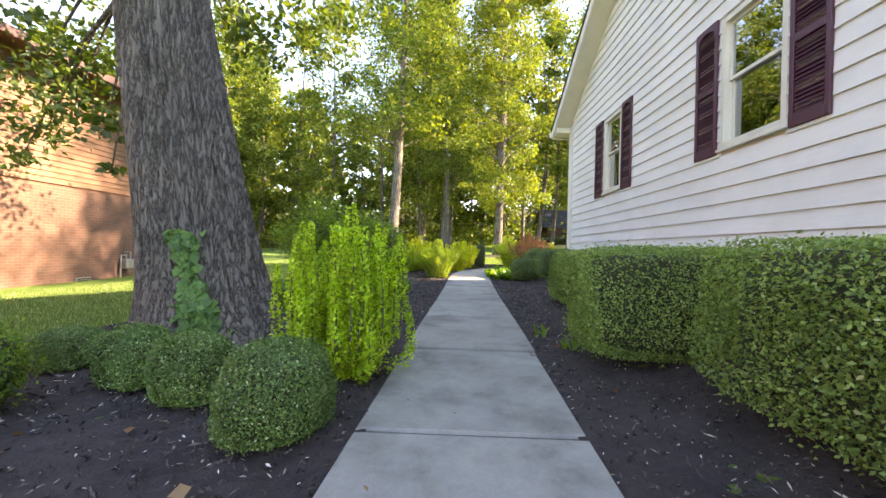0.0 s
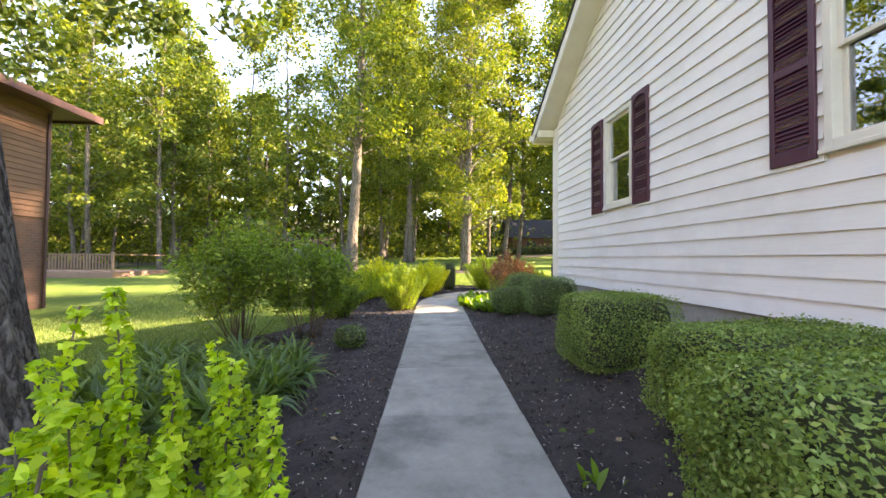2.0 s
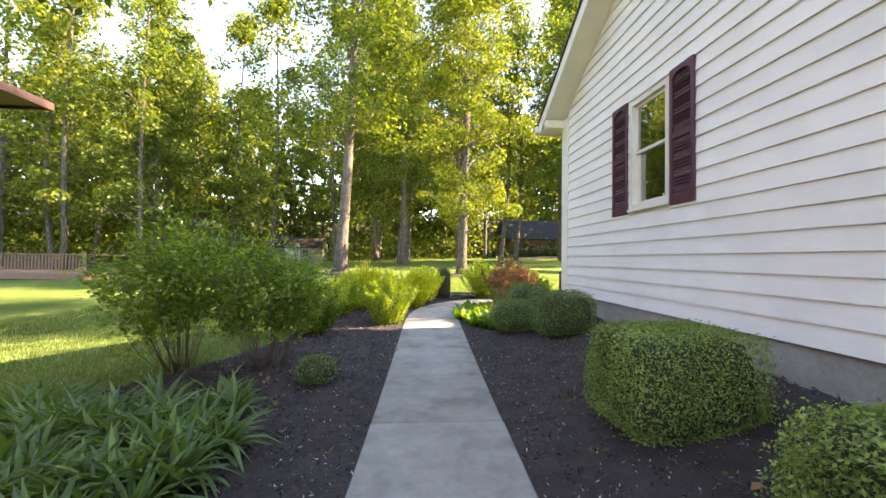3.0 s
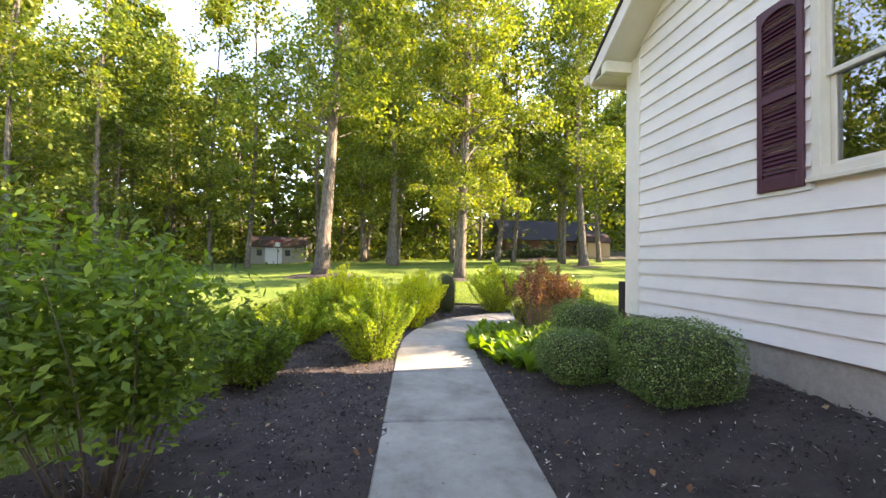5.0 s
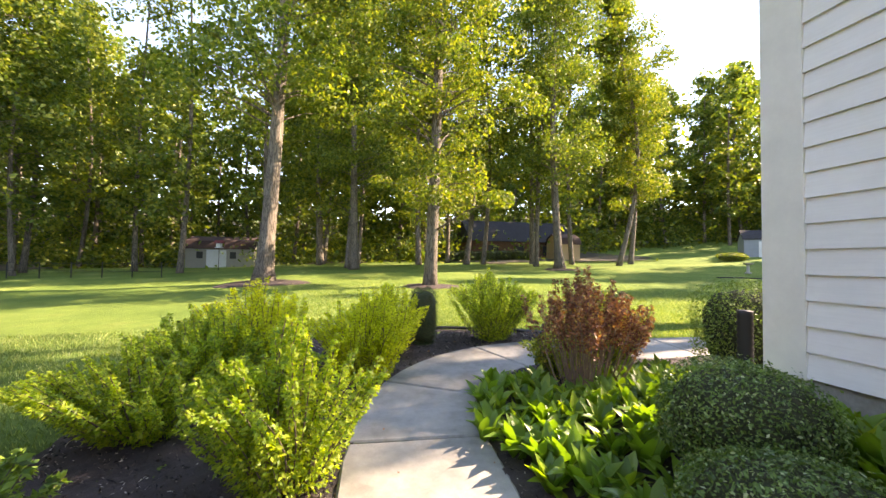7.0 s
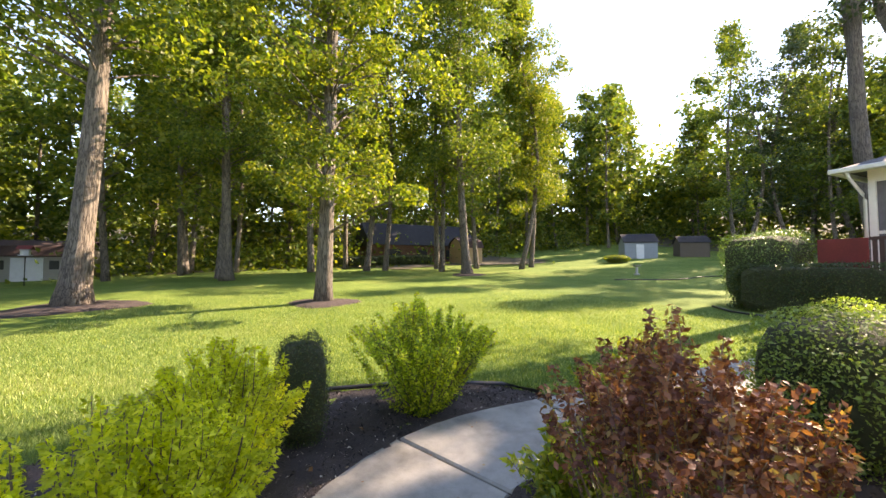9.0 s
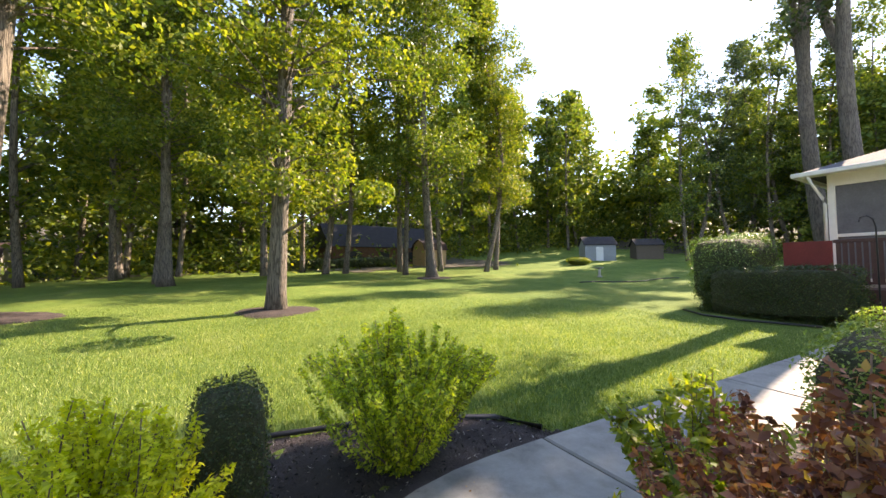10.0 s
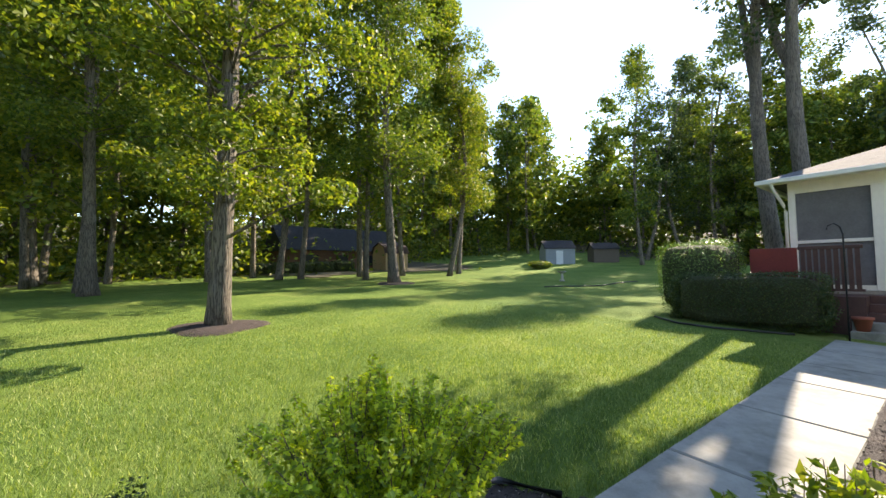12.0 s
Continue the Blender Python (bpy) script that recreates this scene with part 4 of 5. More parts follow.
# ---------- neighbouring buildings ----------
def make_brick_house():
    top = thing("neighbour_house", "two-storey house, brick below and warm wood boards above", "house", (-10.6, 13.95, -0.4))
    X = -10.6
    top.location = (X, 13.95, 0)
    w = Build().box((-9, -26, -0.6), (0, 0, 2.45))
    part("wall", w.mesh("wall", BRICK), top, "orange brown brick lower wall")
    u = Build().box((-9, -26, 2.45), (0.0, 0.0, 5.55))
    part("upper_wall", u.mesh("upper_wall", CEDAR), top, "upper wall behind the wood boards")
    b = Build()
    z = 2.45
    while z < 5.5:
        b.prism([(0.045, -26, z), (0.02, -26, z + 0.15), (0.0, -26, z + 0.15), (0.0, -26, z)], (0, 26.0, 0))
        z += 0.15
    part("cladding", b.mesh("cladding", CEDAR), top, "lapped orange wood boards", kind="stuff")
    r = Build().add([(0.75, 0.75, 5.6), (0.75, -26.7, 5.6), (-9.7, -26.7, 5.6), (-9.7, 0.75, 5.6), (-4.5, -4.5, 8.0), (-4.5, -21.5, 8.0)], [(0, 4, 5, 1), (1, 5, 2), (2, 5, 4, 3), (3, 4, 0), (0, 1, 2, 3)])
    part("roof", r.mesh("roof", BROWNROOF), top, "brown shingled hip roof")
    f = Build().box((0.74, -26.7, 5.42), (0.80, 0.80, 5.62)).box((-9.7, 0.74, 5.42), (0.74, 0.80, 5.62)).box((0.0, -26.7, 5.50), (0.74, 0.74, 5.54)).box((-9.7, 0.0, 5.50), (0.0, 0.74, 5.54))
    part("eave", f.mesh("eave", BROWNPAINT), top, "brown fascia and gutter")
    d = Build().tube([(0.07, -0.12, -0.3), (0.07, -0.12, 5.4)], [0.04, 0.04], 6)
    part("downpipe", d.mesh("downpipe", BROWNPAINT), top)
    g = thing("gas_meter", "grey gas meter with bent pipes on the brick wall", "meter", (-10.5, 12.3, -0.3))
    part("body", Build().box((-0.02, -0.16, 0.42), (0.2, 0.16, 0.72), 0.03).mesh("body", METAL), g)
    part("pipes", Build().tube([(0.1, -0.28, -0.02), (0.1, -0.28, 0.85), (0.1, -0.08, 0.85), (0.1, -0.08, 0.7)], [0.025] * 4, 6).tube([(0.1, 0.08, 0.7), (0.1, 0.08, 0.95), (-0.08, 0.08, 0.95)], [0.025] * 3, 6).mesh("pipes", METAL), g)
    v = thing("foundation_vent", "small dark metal vent low in the brick wall", "vent", (-10.6, 11.0, -0.25))
    part("frame", Build().box((0.0, -0.22, 0.0), (0.03, 0.22, 0.18), 0.004).mesh("frame", METAL), v)
    part("louvres", Build().box((0.031, -0.19, 0.03), (0.04, 0.19, 0.06)).box((0.031, -0.19, 0.08), (0.04, 0.19, 0.1)).box((0.031, -0.19, 0.12), (0.04, 0.19, 0.15)).mesh("louvres", BLACK), v)
    # deck behind it
    dk = thing("neighbour_deck", "raised timber deck with baluster railing behind the brick house", "deck", (-17.7, 25.9, lz(-17.7, 25.9)))
    part("platform", Build().box((-9, 0, 0.0), (0, 5, 0.32)).mesh("platform", DECKWOOD), dk)
    part("post", Build().box((-0.14, 0.0, 0.32), (0, 0.14, 1.5), 0.01).mesh("post", DECKWOOD), dk)
    part("top_rail", Build().box((-9, 0.02, 1.32), (-0.15, 0.12, 1.38)).mesh("top_rail", DECKWOOD), dk)
    part("bottom_rail", Build().box((-9, 0.04, 0.42), (-0.15, 0.1, 0.48)).mesh("bottom_rail", DECKWOOD), dk)
    part("side_rail", Build().box((-0.12, 0.15, 1.32), (-0.02, 5, 1.38)).mesh("side_rail", DECKWOOD), dk)
    bal = Build().box((0, 0, 0), (0.05, 0.05, 0.84)).mesh("baluster", DECKWOOD)
    for i in range(50):
        o = part("baluster", bal, dk)
        o.location = (-0.34 - i * 0.17, 0.045, 0.48)


def make_shed(x, y, w, dp, h, rh, wallm, label, turn=0, door=None, gambrel=False, panes=True):
    top = thing("garden_shed", label, "shed", (0, 0, 0))
    top.matrix_basis = pose(x, y, lz(x, y) - 0.1, 0, 0, turn)
    part("wall", Build().box((0, 0, -0.3), (w, dp, h)).mesh("wall", wallm), top)
    prof = [(0, 0), (0.12, 0.6), (0.5, 1.0), (0.88, 0.6), (1, 0)] if gambrel else [(0, 0), (0.5, 1.0), (1, 0)]
    part("gable", Build().prism([(0.02, dp * a, h + rh * b) for a, b in prof], (w - 0.04, 0, 0)).mesh("gable", wallm), top)
    r = Build()
    for (a, b), (c, d) in zip(prof, prof[1:]):
        y0, z0, y1, z1 = -0.12 + (dp + 0.24) * a, h + rh * b, -0.12 + (dp + 0.24) * c, h + rh * d
        r.prism([(-0.15, y0, z0), (-0.15, y1, z1), (-0.15, y1, z1 + 0.08), (-0.15, y0, z0 + 0.08)], (w + 0.3, 0, 0))
    part("roof", r.mesh("roof", SHEDROOF if gambrel else DARKROOF), top)
    if door:
        part("door", Build().box((door[0], -0.05, 0.05), (door[1], -0.005, door[2]), 0.01).mesh("door", SHEDWHITE), top, "white double door")
        if panes:
            for a in (door[0] - 0.95, door[1] + 0.35):
                part("window", Build().box((a, -0.03, 1.1), (a + 0.6, -0.005, 1.8), 0.01).mesh("window", BLACK), top, "small dark window")
    return top


def make_far_house():
    top = thing("far_house", "low brick house with a broad dark roof among the trees", "house", (13.2, 57, lz(14, 56) - 0.2))
    part("wall", Build().box((0, 0, -0.5), (14, 8, 2.6)).mesh("wall", BRICK), top)
    part("roof", Build().prism([(-0.5, -0.6, 2.6), (-0.5, 4, 5.6), (-0.5, 8.6, 2.6)], (15, 0, 0)).mesh("roof", DARKROOF), top)
    for a in (2, 5.5, 9.5):
        part("window", Build().box((a, -0.04, 0.9), (a + 1.4, -0.005, 2.1), 0.01).mesh("window", BLACK), top)


def make_porch():
    """Screened porch, deck, railing and steps at the end of the walk."""
    top = thing("screened_porch", "cream screened porch with shingled roof at the end of the walk", "porch", (18.3, 17.5, 0))
    fl = 1.42
    part("base", Build().box((0.02, -7, 0.0), (6, 0, fl)).mesh("base", BLOCKWALL), top)
    part("wall", Build().box((0, -7, fl), (0.1, 0.0, fl + 0.15)).box((0, -7, 4.58), (0.12, 0.0, 4.95)).box((0.12, -0.1, 4.58), (6, 0.0, 4.95)).box((5.9, -7, fl), (6, -0.1, 4.95)).mesh("wall", TRIM), top)
    post = Build().box((-0.02, -0.09, fl), (0.16, 0.09, 4.6), 0.008).mesh("post", TRIM)
    for y in (-0.09, -1.98, -2.12, -3.1, -5.0, -6.9):
        o = part("post", post, top)
        o.location = (0, y, 0)
    for a, b in ((-0.18, -1.9), (-3.2, -4.9), (-5.1, -6.8)):
        part("screen", Build().box((0.06, b, fl + 0.15), (0.07, a, 4.58)).mesh("screen", SCREEN), top, "dark grey insect screen")
        part("rail", Build().box((-0.005, b, 2.9), (0.11, a, 3.0), 0.004).mesh("rail", TRIM), top)
    dr = part("door", Build().box((0.0, -3.02, fl + 0.02), (0.05, -2.9, 3.75)).box((0.0, -2.32, fl + 0.02), (0.05, -2.2, 3.75)).box((0, -2.9, fl + 0.02), (0.05, -2.32, fl + 0.3)).box((0, -2.9, 3.6), (0.05, -2.32, 3.75)).mesh("door", TRIM), top, "white screen door")
    part("pane", Build().box((0.02, -2.9, fl + 0.3), (0.03, -2.32, 3.6)).mesh("pane", GLASS), dr)
    part("roof", Build().add([(-0.6, 0.6, 5.05), (-0.6, -8, 5.05), (7, -8, 5.05), (7, 0.6, 5.05), (3.2, -2.2, 6.35), (3.2, -8, 6.35)], [(0, 4, 5, 1), (1, 5, 2), (2, 5, 4, 3), (3, 4, 0), (0, 1, 2, 3)]).mesh("roof", SHINGLE), top, "weathered grey shingled hip roof")
    part("gutter", Build().box((-0.72, -8, 4.9), (-0.56, 0.72, 5.05), 0.02).box((-0.56, 0.58, 4.9), (7, 0.72, 5.05), 0.02).mesh("gutter", TRIM), top)
    part("soffit", Build().box((-0.56, -8, 4.95), (0.0, 0.58, 4.97)).mesh("soffit", TRIM), top)
    part("downspout", Build().tube([(-0.62, 0.3, 4.9), (-0.55, 0.25, 4.7), (-0.1, 0.1, 4.2), (-0.08, 0.06, 4.0), (-0.08, 0.06, fl)], [0.05] * 5, 8).mesh("downspout", TRIM, True), top)
    # deck with railing
    dk = thing("porch_deck", "red-brown stained deck with upright balusters beside the porch", "deck", (16.6, 17.6, 0))
    part("platform", Build().box((0, -1.9, 0.1), (1.68, 0.6, 1.3)).mesh("platform", BROWNPAINT), dk)
    part("panel", Build().box((0, -0.55, 1.3), (0.06, 0.6, 2.72), 0.01).mesh("panel", REDPAINT), dk, "solid red stained railing panel")
    part("top_rail", Build().box((0, -1.9, 2.64), (0.08, -0.56, 2.74), 0.01).mesh("top_rail", BROWNPAINT), dk)
    part("bottom_rail", Build().box((0.01, -1.9, 1.45), (0.07, -0.56, 1.52)).mesh("bottom_rail", BROWNPAINT), dk)
    bal = Build().box((0.02, 0, 1.52), (0.06, 0.1, 2.64)).mesh("baluster", BROWNPAINT)
    for i in range(9):
        o = part("baluster", bal, dk)
        o.location = (0, -0.72 - i * 0.14, 0)
    st = thing("porch_steps", "concrete and red steps leading up to the screen door", "steps", (16.0, 15.55, lz(16, 15.5)))
    for i in range(5):
        part("step", Build().box((i * 0.36, -0.95, -0.1), (2.27 if i == 4 else i * 0.36 + 0.38, 0.42, 0.2 + i * 0.22), 0.01).mesh("step", CONCRETE if i < 2 else BROWNPAINT), st)
    pt = thing("plant_pot", "terracotta pot standing on the porch steps", "plant pot", (16.25, 15.75, lz(16, 15.5) + 0.2))
    part("bowl", Build().tube([(0, 0, 0), (0, 0, 0.3), (0, 0, 0.31), (0, 0, 0.37)], [0.13, 0.19, 0.22, 0.22], 14).mesh("pot", TERRACOTTA, True), pt)
    hk = thing("shepherd_hook", "tall thin black hook pole standing behind the hedge", "garden pole", (15.2, 15.9, lz(15, 16)))
    part("pole", Build().tube([(0, 0, 0), (0, 0, 2.7), (0.0, 0.05, 2.9), (0.0, 0.15, 3.0), (0.0, 0.27, 2.95), (0.0, 0.3, 2.85)], [0.02] * 6, 6).mesh("pole", BLACK, True), hk)


def make_yard_items():
    b = thing("bird_bath", "small grey stone bird bath standing on the far lawn", "bird bath", (26.6, 32.4, lz(26.6, 32.4)))
    part("pedestal", Build().tube([(0, 0, 0), (0, 0, 0.08), (0, 0, 0.12), (0, 0, 0.6)], [0.22, 0.2, 0.1, 0.09], 10).mesh("pedestal", STONE, True), b)
    part("bowl", Build().tube([(0, 0, 0.6), (0, 0, 0.68), (0, 0, 0.76)], [0.1, 0.28, 0.34], 14).mesh("bowl", STONE, True), b)
    b = thing("drain_pipe", "black corrugated drain pipe standing at the house corner", "pipe", (3.5, 12.51, lz(3.5, 12.51)))
    part("pipe", Build().tube([(0, 0, 0.02 + 0.03 * k) for k in range(28)], [0.07 if k % 2 else 0.062 for k in range(28)], 10).mesh("pipe", BLACK, True), b)
    e = Build()
    pts = [(-0.6, 17.05), (0.3, 17.33), (1.4, 17.5), (2.7, 17.25), (3.6, 16.75), (3.85, 16.3)]
    e.tube([(x, y, lz(x, y) + 0.05) for x, y in pts], [0.03] * len(pts), 6)
    tagged(new("lawn_edging", e.mesh("lawn_edging", BLACK, True)), "black plastic edging between lawn and bed", "edging")
    h = Build()
    pts = [(15.2, 20.6), (14.4, 19.6), (14.3, 18.6), (14.7, 17.6), (15.0, 16.9)]
    h.tube([(x, y, lz(x, y) + 0.05) for x, y in pts], [0.035] * len(pts), 6)
    tagged(new("hedge_edging", h.mesh("hedge_edging", BLACK, True)), "black edging hose curving round the clipped hedge", "edging")
    g = Build()
    pts = [(22 + 0.9 * k, 30.5 - 0.25 * k + 0.3 * math.sin(k)) for k in range(10)]
    g.tube([(x, y, lz(x, y) + 0.03) for x, y in pts], [0.04] * len(pts), 5)
    tagged(new("garden_hose", g.mesh("garden_hose", BLACK, True)), "dark garden hose lying across the far lawn", "hose")
    fd = thing("bird_feeder", "red-roofed bird feeder on a thin pole on the lawn", "bird feeder", (-12.4, 46.0, lz(-12.4, 46.0)))
    part("pole", Build().tube([(0, 0, 0), (0, 0, 1.9)], [0.03, 0.03], 6).mesh("pole", BLACK, True), fd)
    part("tray", Build().box((-0.3, -0.2, 1.9), (0.3, 0.2, 1.95)).box((-0.2, -0.14, 1.95), (0.2, 0.14, 2.3)).mesh("tray", SHEDWHITE), fd)
    part("roof", Build().prism([(-0.36, -0.28, 2.3), (-0.36, 0, 2.55), (-0.36, 0.28, 2.3)], (0.72, 0, 0)).mesh("roof", REDPAINT), fd)
    fence = thing("wire_fence", "low dark wire fence with thin posts beyond the lawn", "fence", (-30, 36.5, 0))
    for i in range(12):
        x = i * 1.6
        z = lz(-30 + x, 36.5)
        part("post", Build().tube([(x, 0, z), (x, 0, z + 0.95)], [0.03, 0.03], 5).mesh("post", BLACK), fence)
    z = lz(-21, 36.5)
    for h in (0.9, 0.45):
        part("wire", Build().tube([(0, 0, z + h), (17.6, 0, z + h + 0.05)], [0.013] * 2, 4).mesh("wire", BLACK), fence)


def mulch_ring(x, y, r, seed):
    rng = random.Random(seed)
    n = 40
    v = [(x, y, lz(x, y) + 0.10)]
    for q, dz in ((0.55, 0.08), (0.9, 0.04), (1.0, -0.01)):
        for i in range(n):
            a = 2 * math.pi * i / n
            k = r * q * (1 + 0.12 * math.sin(a * 3 + seed) + rng.uniform(-0.04, 0.04))
            px, py = x + k * math.cos(a), y + k * 0.9 * math.sin(a)
            v.append((px, py, lz(px, py) + dz))
    f = [(0, 1 + i, 1 + (i + 1) % n) for i in range(n)]
    for k in range(2):
        f += [(1 + k * n + i, 1 + (k + 1) * n + i, 1 + (k + 1) * n + (i + 1) % n, 1 + k * n + (i + 1) % n) for i in range(n)]
    tagged(new("mulch_ring", Build().add(v, f).mesh("mulch_ring", DEADMULCH, True)), "ring of faded brown mulch round a tree trunk", "mulch bed", kind="stuff")


def make_grass():
    r = np.random.default_rng(12)
    P = []
    for lo, hi, n, far in (((-4, 16), (14, 34), 520000, 1), ((-9, 4), (-2, 18), 90000, 0)):
        x, y = r.uniform(lo[0], hi[0], n), r.uniform(lo[1], hi[1], n)
        d = np.hypot(x - 2, y - 14)
        ok = (r.random(n) < (np.clip(1.25 - d / 15, 0, 1) ** 1.5 if far else 0.8)) & ~inside(BED_W, x, y) & ~inside(WALK_POLY, x, y) & ~inside(BED_E, x, y)
        P.append(np.stack([x[ok], y[ok]], 1))
    P = np.concatenate(P)
    n = len(P)
    z = land(P[:, 0], P[:, 1]) - 0.012
    a, L = r.uniform(0, 6.283, n), r.uniform(0.03, 0.075, n)
    w = 0.0035 + 0.003 * r.random(n)
    ca, sa = np.cos(a), np.sin(a)
    lean = r.uniform(0.1, 0.8, n) * L
    b = r.uniform(0, 6.283, n)
    v = np.zeros((n, 3, 3))
    v[:, 0] = np.stack([P[:, 0] - ca * w, P[:, 1] - sa * w, z], 1)
    v[:, 1] = np.stack([P[:, 0] + ca * w, P[:, 1] + sa * w, z], 1)
    v[:, 2] = np.stack([P[:, 0] + np.cos(b) * lean, P[:, 1] + np.sin(b) * lean, z + L], 1)
    me = tri_mesh("grass", v.reshape(-1, 3), np.arange(n * 3).reshape(-1, 3), BLADE)
    tagged(new("grass", me), "short green grass blades over the lawn", "grass", kind="stuff")


# ---------- put it together ----------
make_ground()
make_bed("mulch_bed", BED_W, "dark shredded bark mulch in the bed beside the walk")
make_bed("mulch_bed", BED_E, "dark shredded bark mulch between walk and white house")
WALL, Z0 = make_house()
make_oak()
make_brick_house()
make_porch()
make_far_house()
make_shed(-18.3, 54.0, 6.6, 3.6, 2.1, 1.3, SHEDWALL, "grey shed with dark gambrel roof and white double door", 0, (2.0, 3.9, 2.0), True)
make_shed(22.0, 51.5, 2.8, 3.0, 2.0, 1.2, SHEDTAN, "tan garden shed with rounded roof between trunks", 0, None, True)
make_shed(38.2, 42.8, 3.4, 3.0, 1.9, 1.0, SHEDSHADED, "pale garden shed at the end of the lawn, coloured darker for shade", -38, (1.2, 2.0, 1.7), False, False)
make_shed(44.5, 40.5, 3.0, 2.4, 1.7, 0.8, SHEDDARK, "low brown shed under dark trees", -40)
make_yard_items()

# clipped shrubs
for i, (x, y, r, h) in enumerate([(-0.90, 2.14, 0.265, 0.48), (-1.58, 2.52, 0.205, 0.42), (-2.12, 2.72, 0.20, 0.42), (-2.85, 3.02, 0.19, 0.32)]):
    ball_shrub("boxwood_ball", "clipped round boxwood with small glossy leaves in dark mulch", x, y, r, r, h, L_BOX, 0.016, 24000, 30 + i, 0.14, group="boxwood balls", fuzz=0.05)
ball_shrub("leafy_shrub", "loose bright green shrub at the edge of the bed", -2.66, 2.08, 0.36, 0.40, 0.55, L_SHRUB, 0.026, 13000, 36, fuzz=0.12)
for i, (x0, x1, y0, y1, z1) in enumerate([(1.42, 3.1, 0.6, 2.72, 1.08), (1.0, 3.0, 3.15, 3.98, 1.02), (1.62, 3.1, 4.25, 5.25, 0.95), (1.62, 2.72, 6.2, 7.15, 1.0)]):
    cx, cy = (x0 + x1) / 2, (y0 + y1) / 2
    ball_shrub("clipped_hedge", "boxy clipped green privet hedge block in dark mulch" if i < 3 else "single boxy clipped hedge shrub near the house wall", cx, cy, (x1 - x0) / 2, (y1 - y0) / 2, z1 - lz(cx, cy), L_HEDGE, 0.026, (62000, 48000, 36000, 26000)[i], 40 + i, 0.75, "hedge", "hedge blocks", -0.05, 0.06, 0.045)
ball_shrub("round_shrub", "rounded dense green shrub beside the walk", 1.96, 10.88, 0.46, 0.46, 0.62, L_BOX, 0.026, 14000, 51, 0.1, fuzz=0.07)
ball_shrub("round_shrub", "squarish clipped green shrub near the foundation", 2.48, 9.92, 0.47, 0.45, 0.72, L_BOX, 0.026, 14000, 52, 0.35, fuzz=0.06)
ball_shrub("round_shrub", "dark rounded shrub by the house corner", 2.46, 11.6, 0.46, 0.46, 0.70, L_BOX, 0.026, 14000, 53, 0.1, fuzz=0.07)
ball_shrub("small_shrub", "small round shrub alone in the mulch", -1.15, 8.42, 0.25, 0.27, 0.36, L_BOX, 0.03, 2500, 54, fuzz=0.12)
ball_shrub("dark_box_shrub", "small dark upright clipped shrub near the lawn edge", 0.98, 16.25, 0.24, 0.24, 1.0, L_DARK, 0.022, 6000, 55, 0.3, fuzz=0.05)
ball_shrub("clipped_hedge", "broad clipped green hedge behind the russet shrub", 6.1, 13.95, 1.5, 0.62, 1.32, L_HEDGE, 0.04, 18000, 56, 0.5, "hedge", fuzz=0.05)
ball_shrub("low_hedge", "dark boxy hedge in front of the porch deck", 15.95, 18.2, 0.55, 1.95, 1.62, L_DARK, 0.06, 16000, 57, 0.9, "hedge", fuzz=0.04)
ball_shrub("tall_shrub", "large rounded clipped shrub beside the red deck", 17.4, 19.9, 1.35, 1.2, 2.75, L_BOX, 0.06, 14000, 58, 0.35, "shrub", fuzz=0.06)
for i in range(5):
    ball_shrub("distant_hedge", "low clipped hedge in front of the far house", 9.5 + i * 2.1, 53.6, 1.2, 0.9, 1.1, L_DARK, 0.16, 1200, 60 + i, 0.4, "hedge", "distant hedges")
ball_shrub("distant_bush", "pale flowering bush on the far lawn", 34.0, 40.3, 1.5, 1.0, 0.8, L_WOODLIT, 0.14, 1600, 66)

# loose shrubs
spray_shrub("lime_barberry", "upright lime-yellow barberry with leafy wand-like stems", -0.83, 3.12, 0.37, 1.40, L_LIME, 0.030, 76, 460, 70, 0.02, 0.95, 0.14, bare=0.02, width=0.66, bush=0.04, upright=0.9)
for i, (x, y, r, h) in enumerate([(-0.54, 12.45, 0.52, 1.28), (0.36, 15.82, 0.54, 1.22), (0.02, 14.62, 0.52, 1.28), (-1.35, 14.7, 0.62, 1.4), (-1.95, 13.4, 0.7, 0.95), (-1.75, 14.2, 0.6, 1.15)]):
    spray_shrub("golden_shrub", "feathery yellow-green shrub with arching leafy sprays", x, y, r, h, (L_GOLDDEEP, L_GOLD, L_GOLD, L_GOLD, L_GOLDDEEP, L_GOLDDEEP)[i], 0.042, 95, 250, 80 + i, 0.14, 1.0, 0.2, bare=0.03, width=0.45, bush=0.075)
spray_shrub("arching_shrub", "open fountain-shaped green shrub with fine arching twigs", 2.32, 16.45, 0.66, 1.42, L_FAN, 0.042, 150, 260, 90, 0.12, 1.15, 0.12, bare=0.03, width=0.5, bush=0.055)
for i, (x, y, r, h) in enumerate([(-3.1, 9.1, 0.85, 2.5), (-2.0, 9.15, 0.62, 2.1)]):
    spray_shrub("airy_shrub", "tall airy shrub with bare lower stems and soft green leaves", x, y, r, h, L_SHRUB, 0.082, 30, 250, 95 + i, 0.05, 0.85, 0.22, bare=0.34, width=0.42, bush=0.14, heady=True)
spray_shrub("leafy_shrub", "low spreading green shrub at the lawn edge", -1.95, 11.35, 0.46, 1.05, L_SHRUB, 0.06, 70, 150, 98, 0.2, 1.1, 0.15, bare=0.1, width=0.5, bush=0.09)
spray_shrub("russet_shrub", "russet-leaved shrub with many thin bare brown stems", 2.52, 13.66, 0.47, 1.56, L_RED, 0.045, 100, 100, 100, 0.04, 0.95, 0.3, bare=0.6, width=0.55, bush=0.08, twig=PALETWIG)
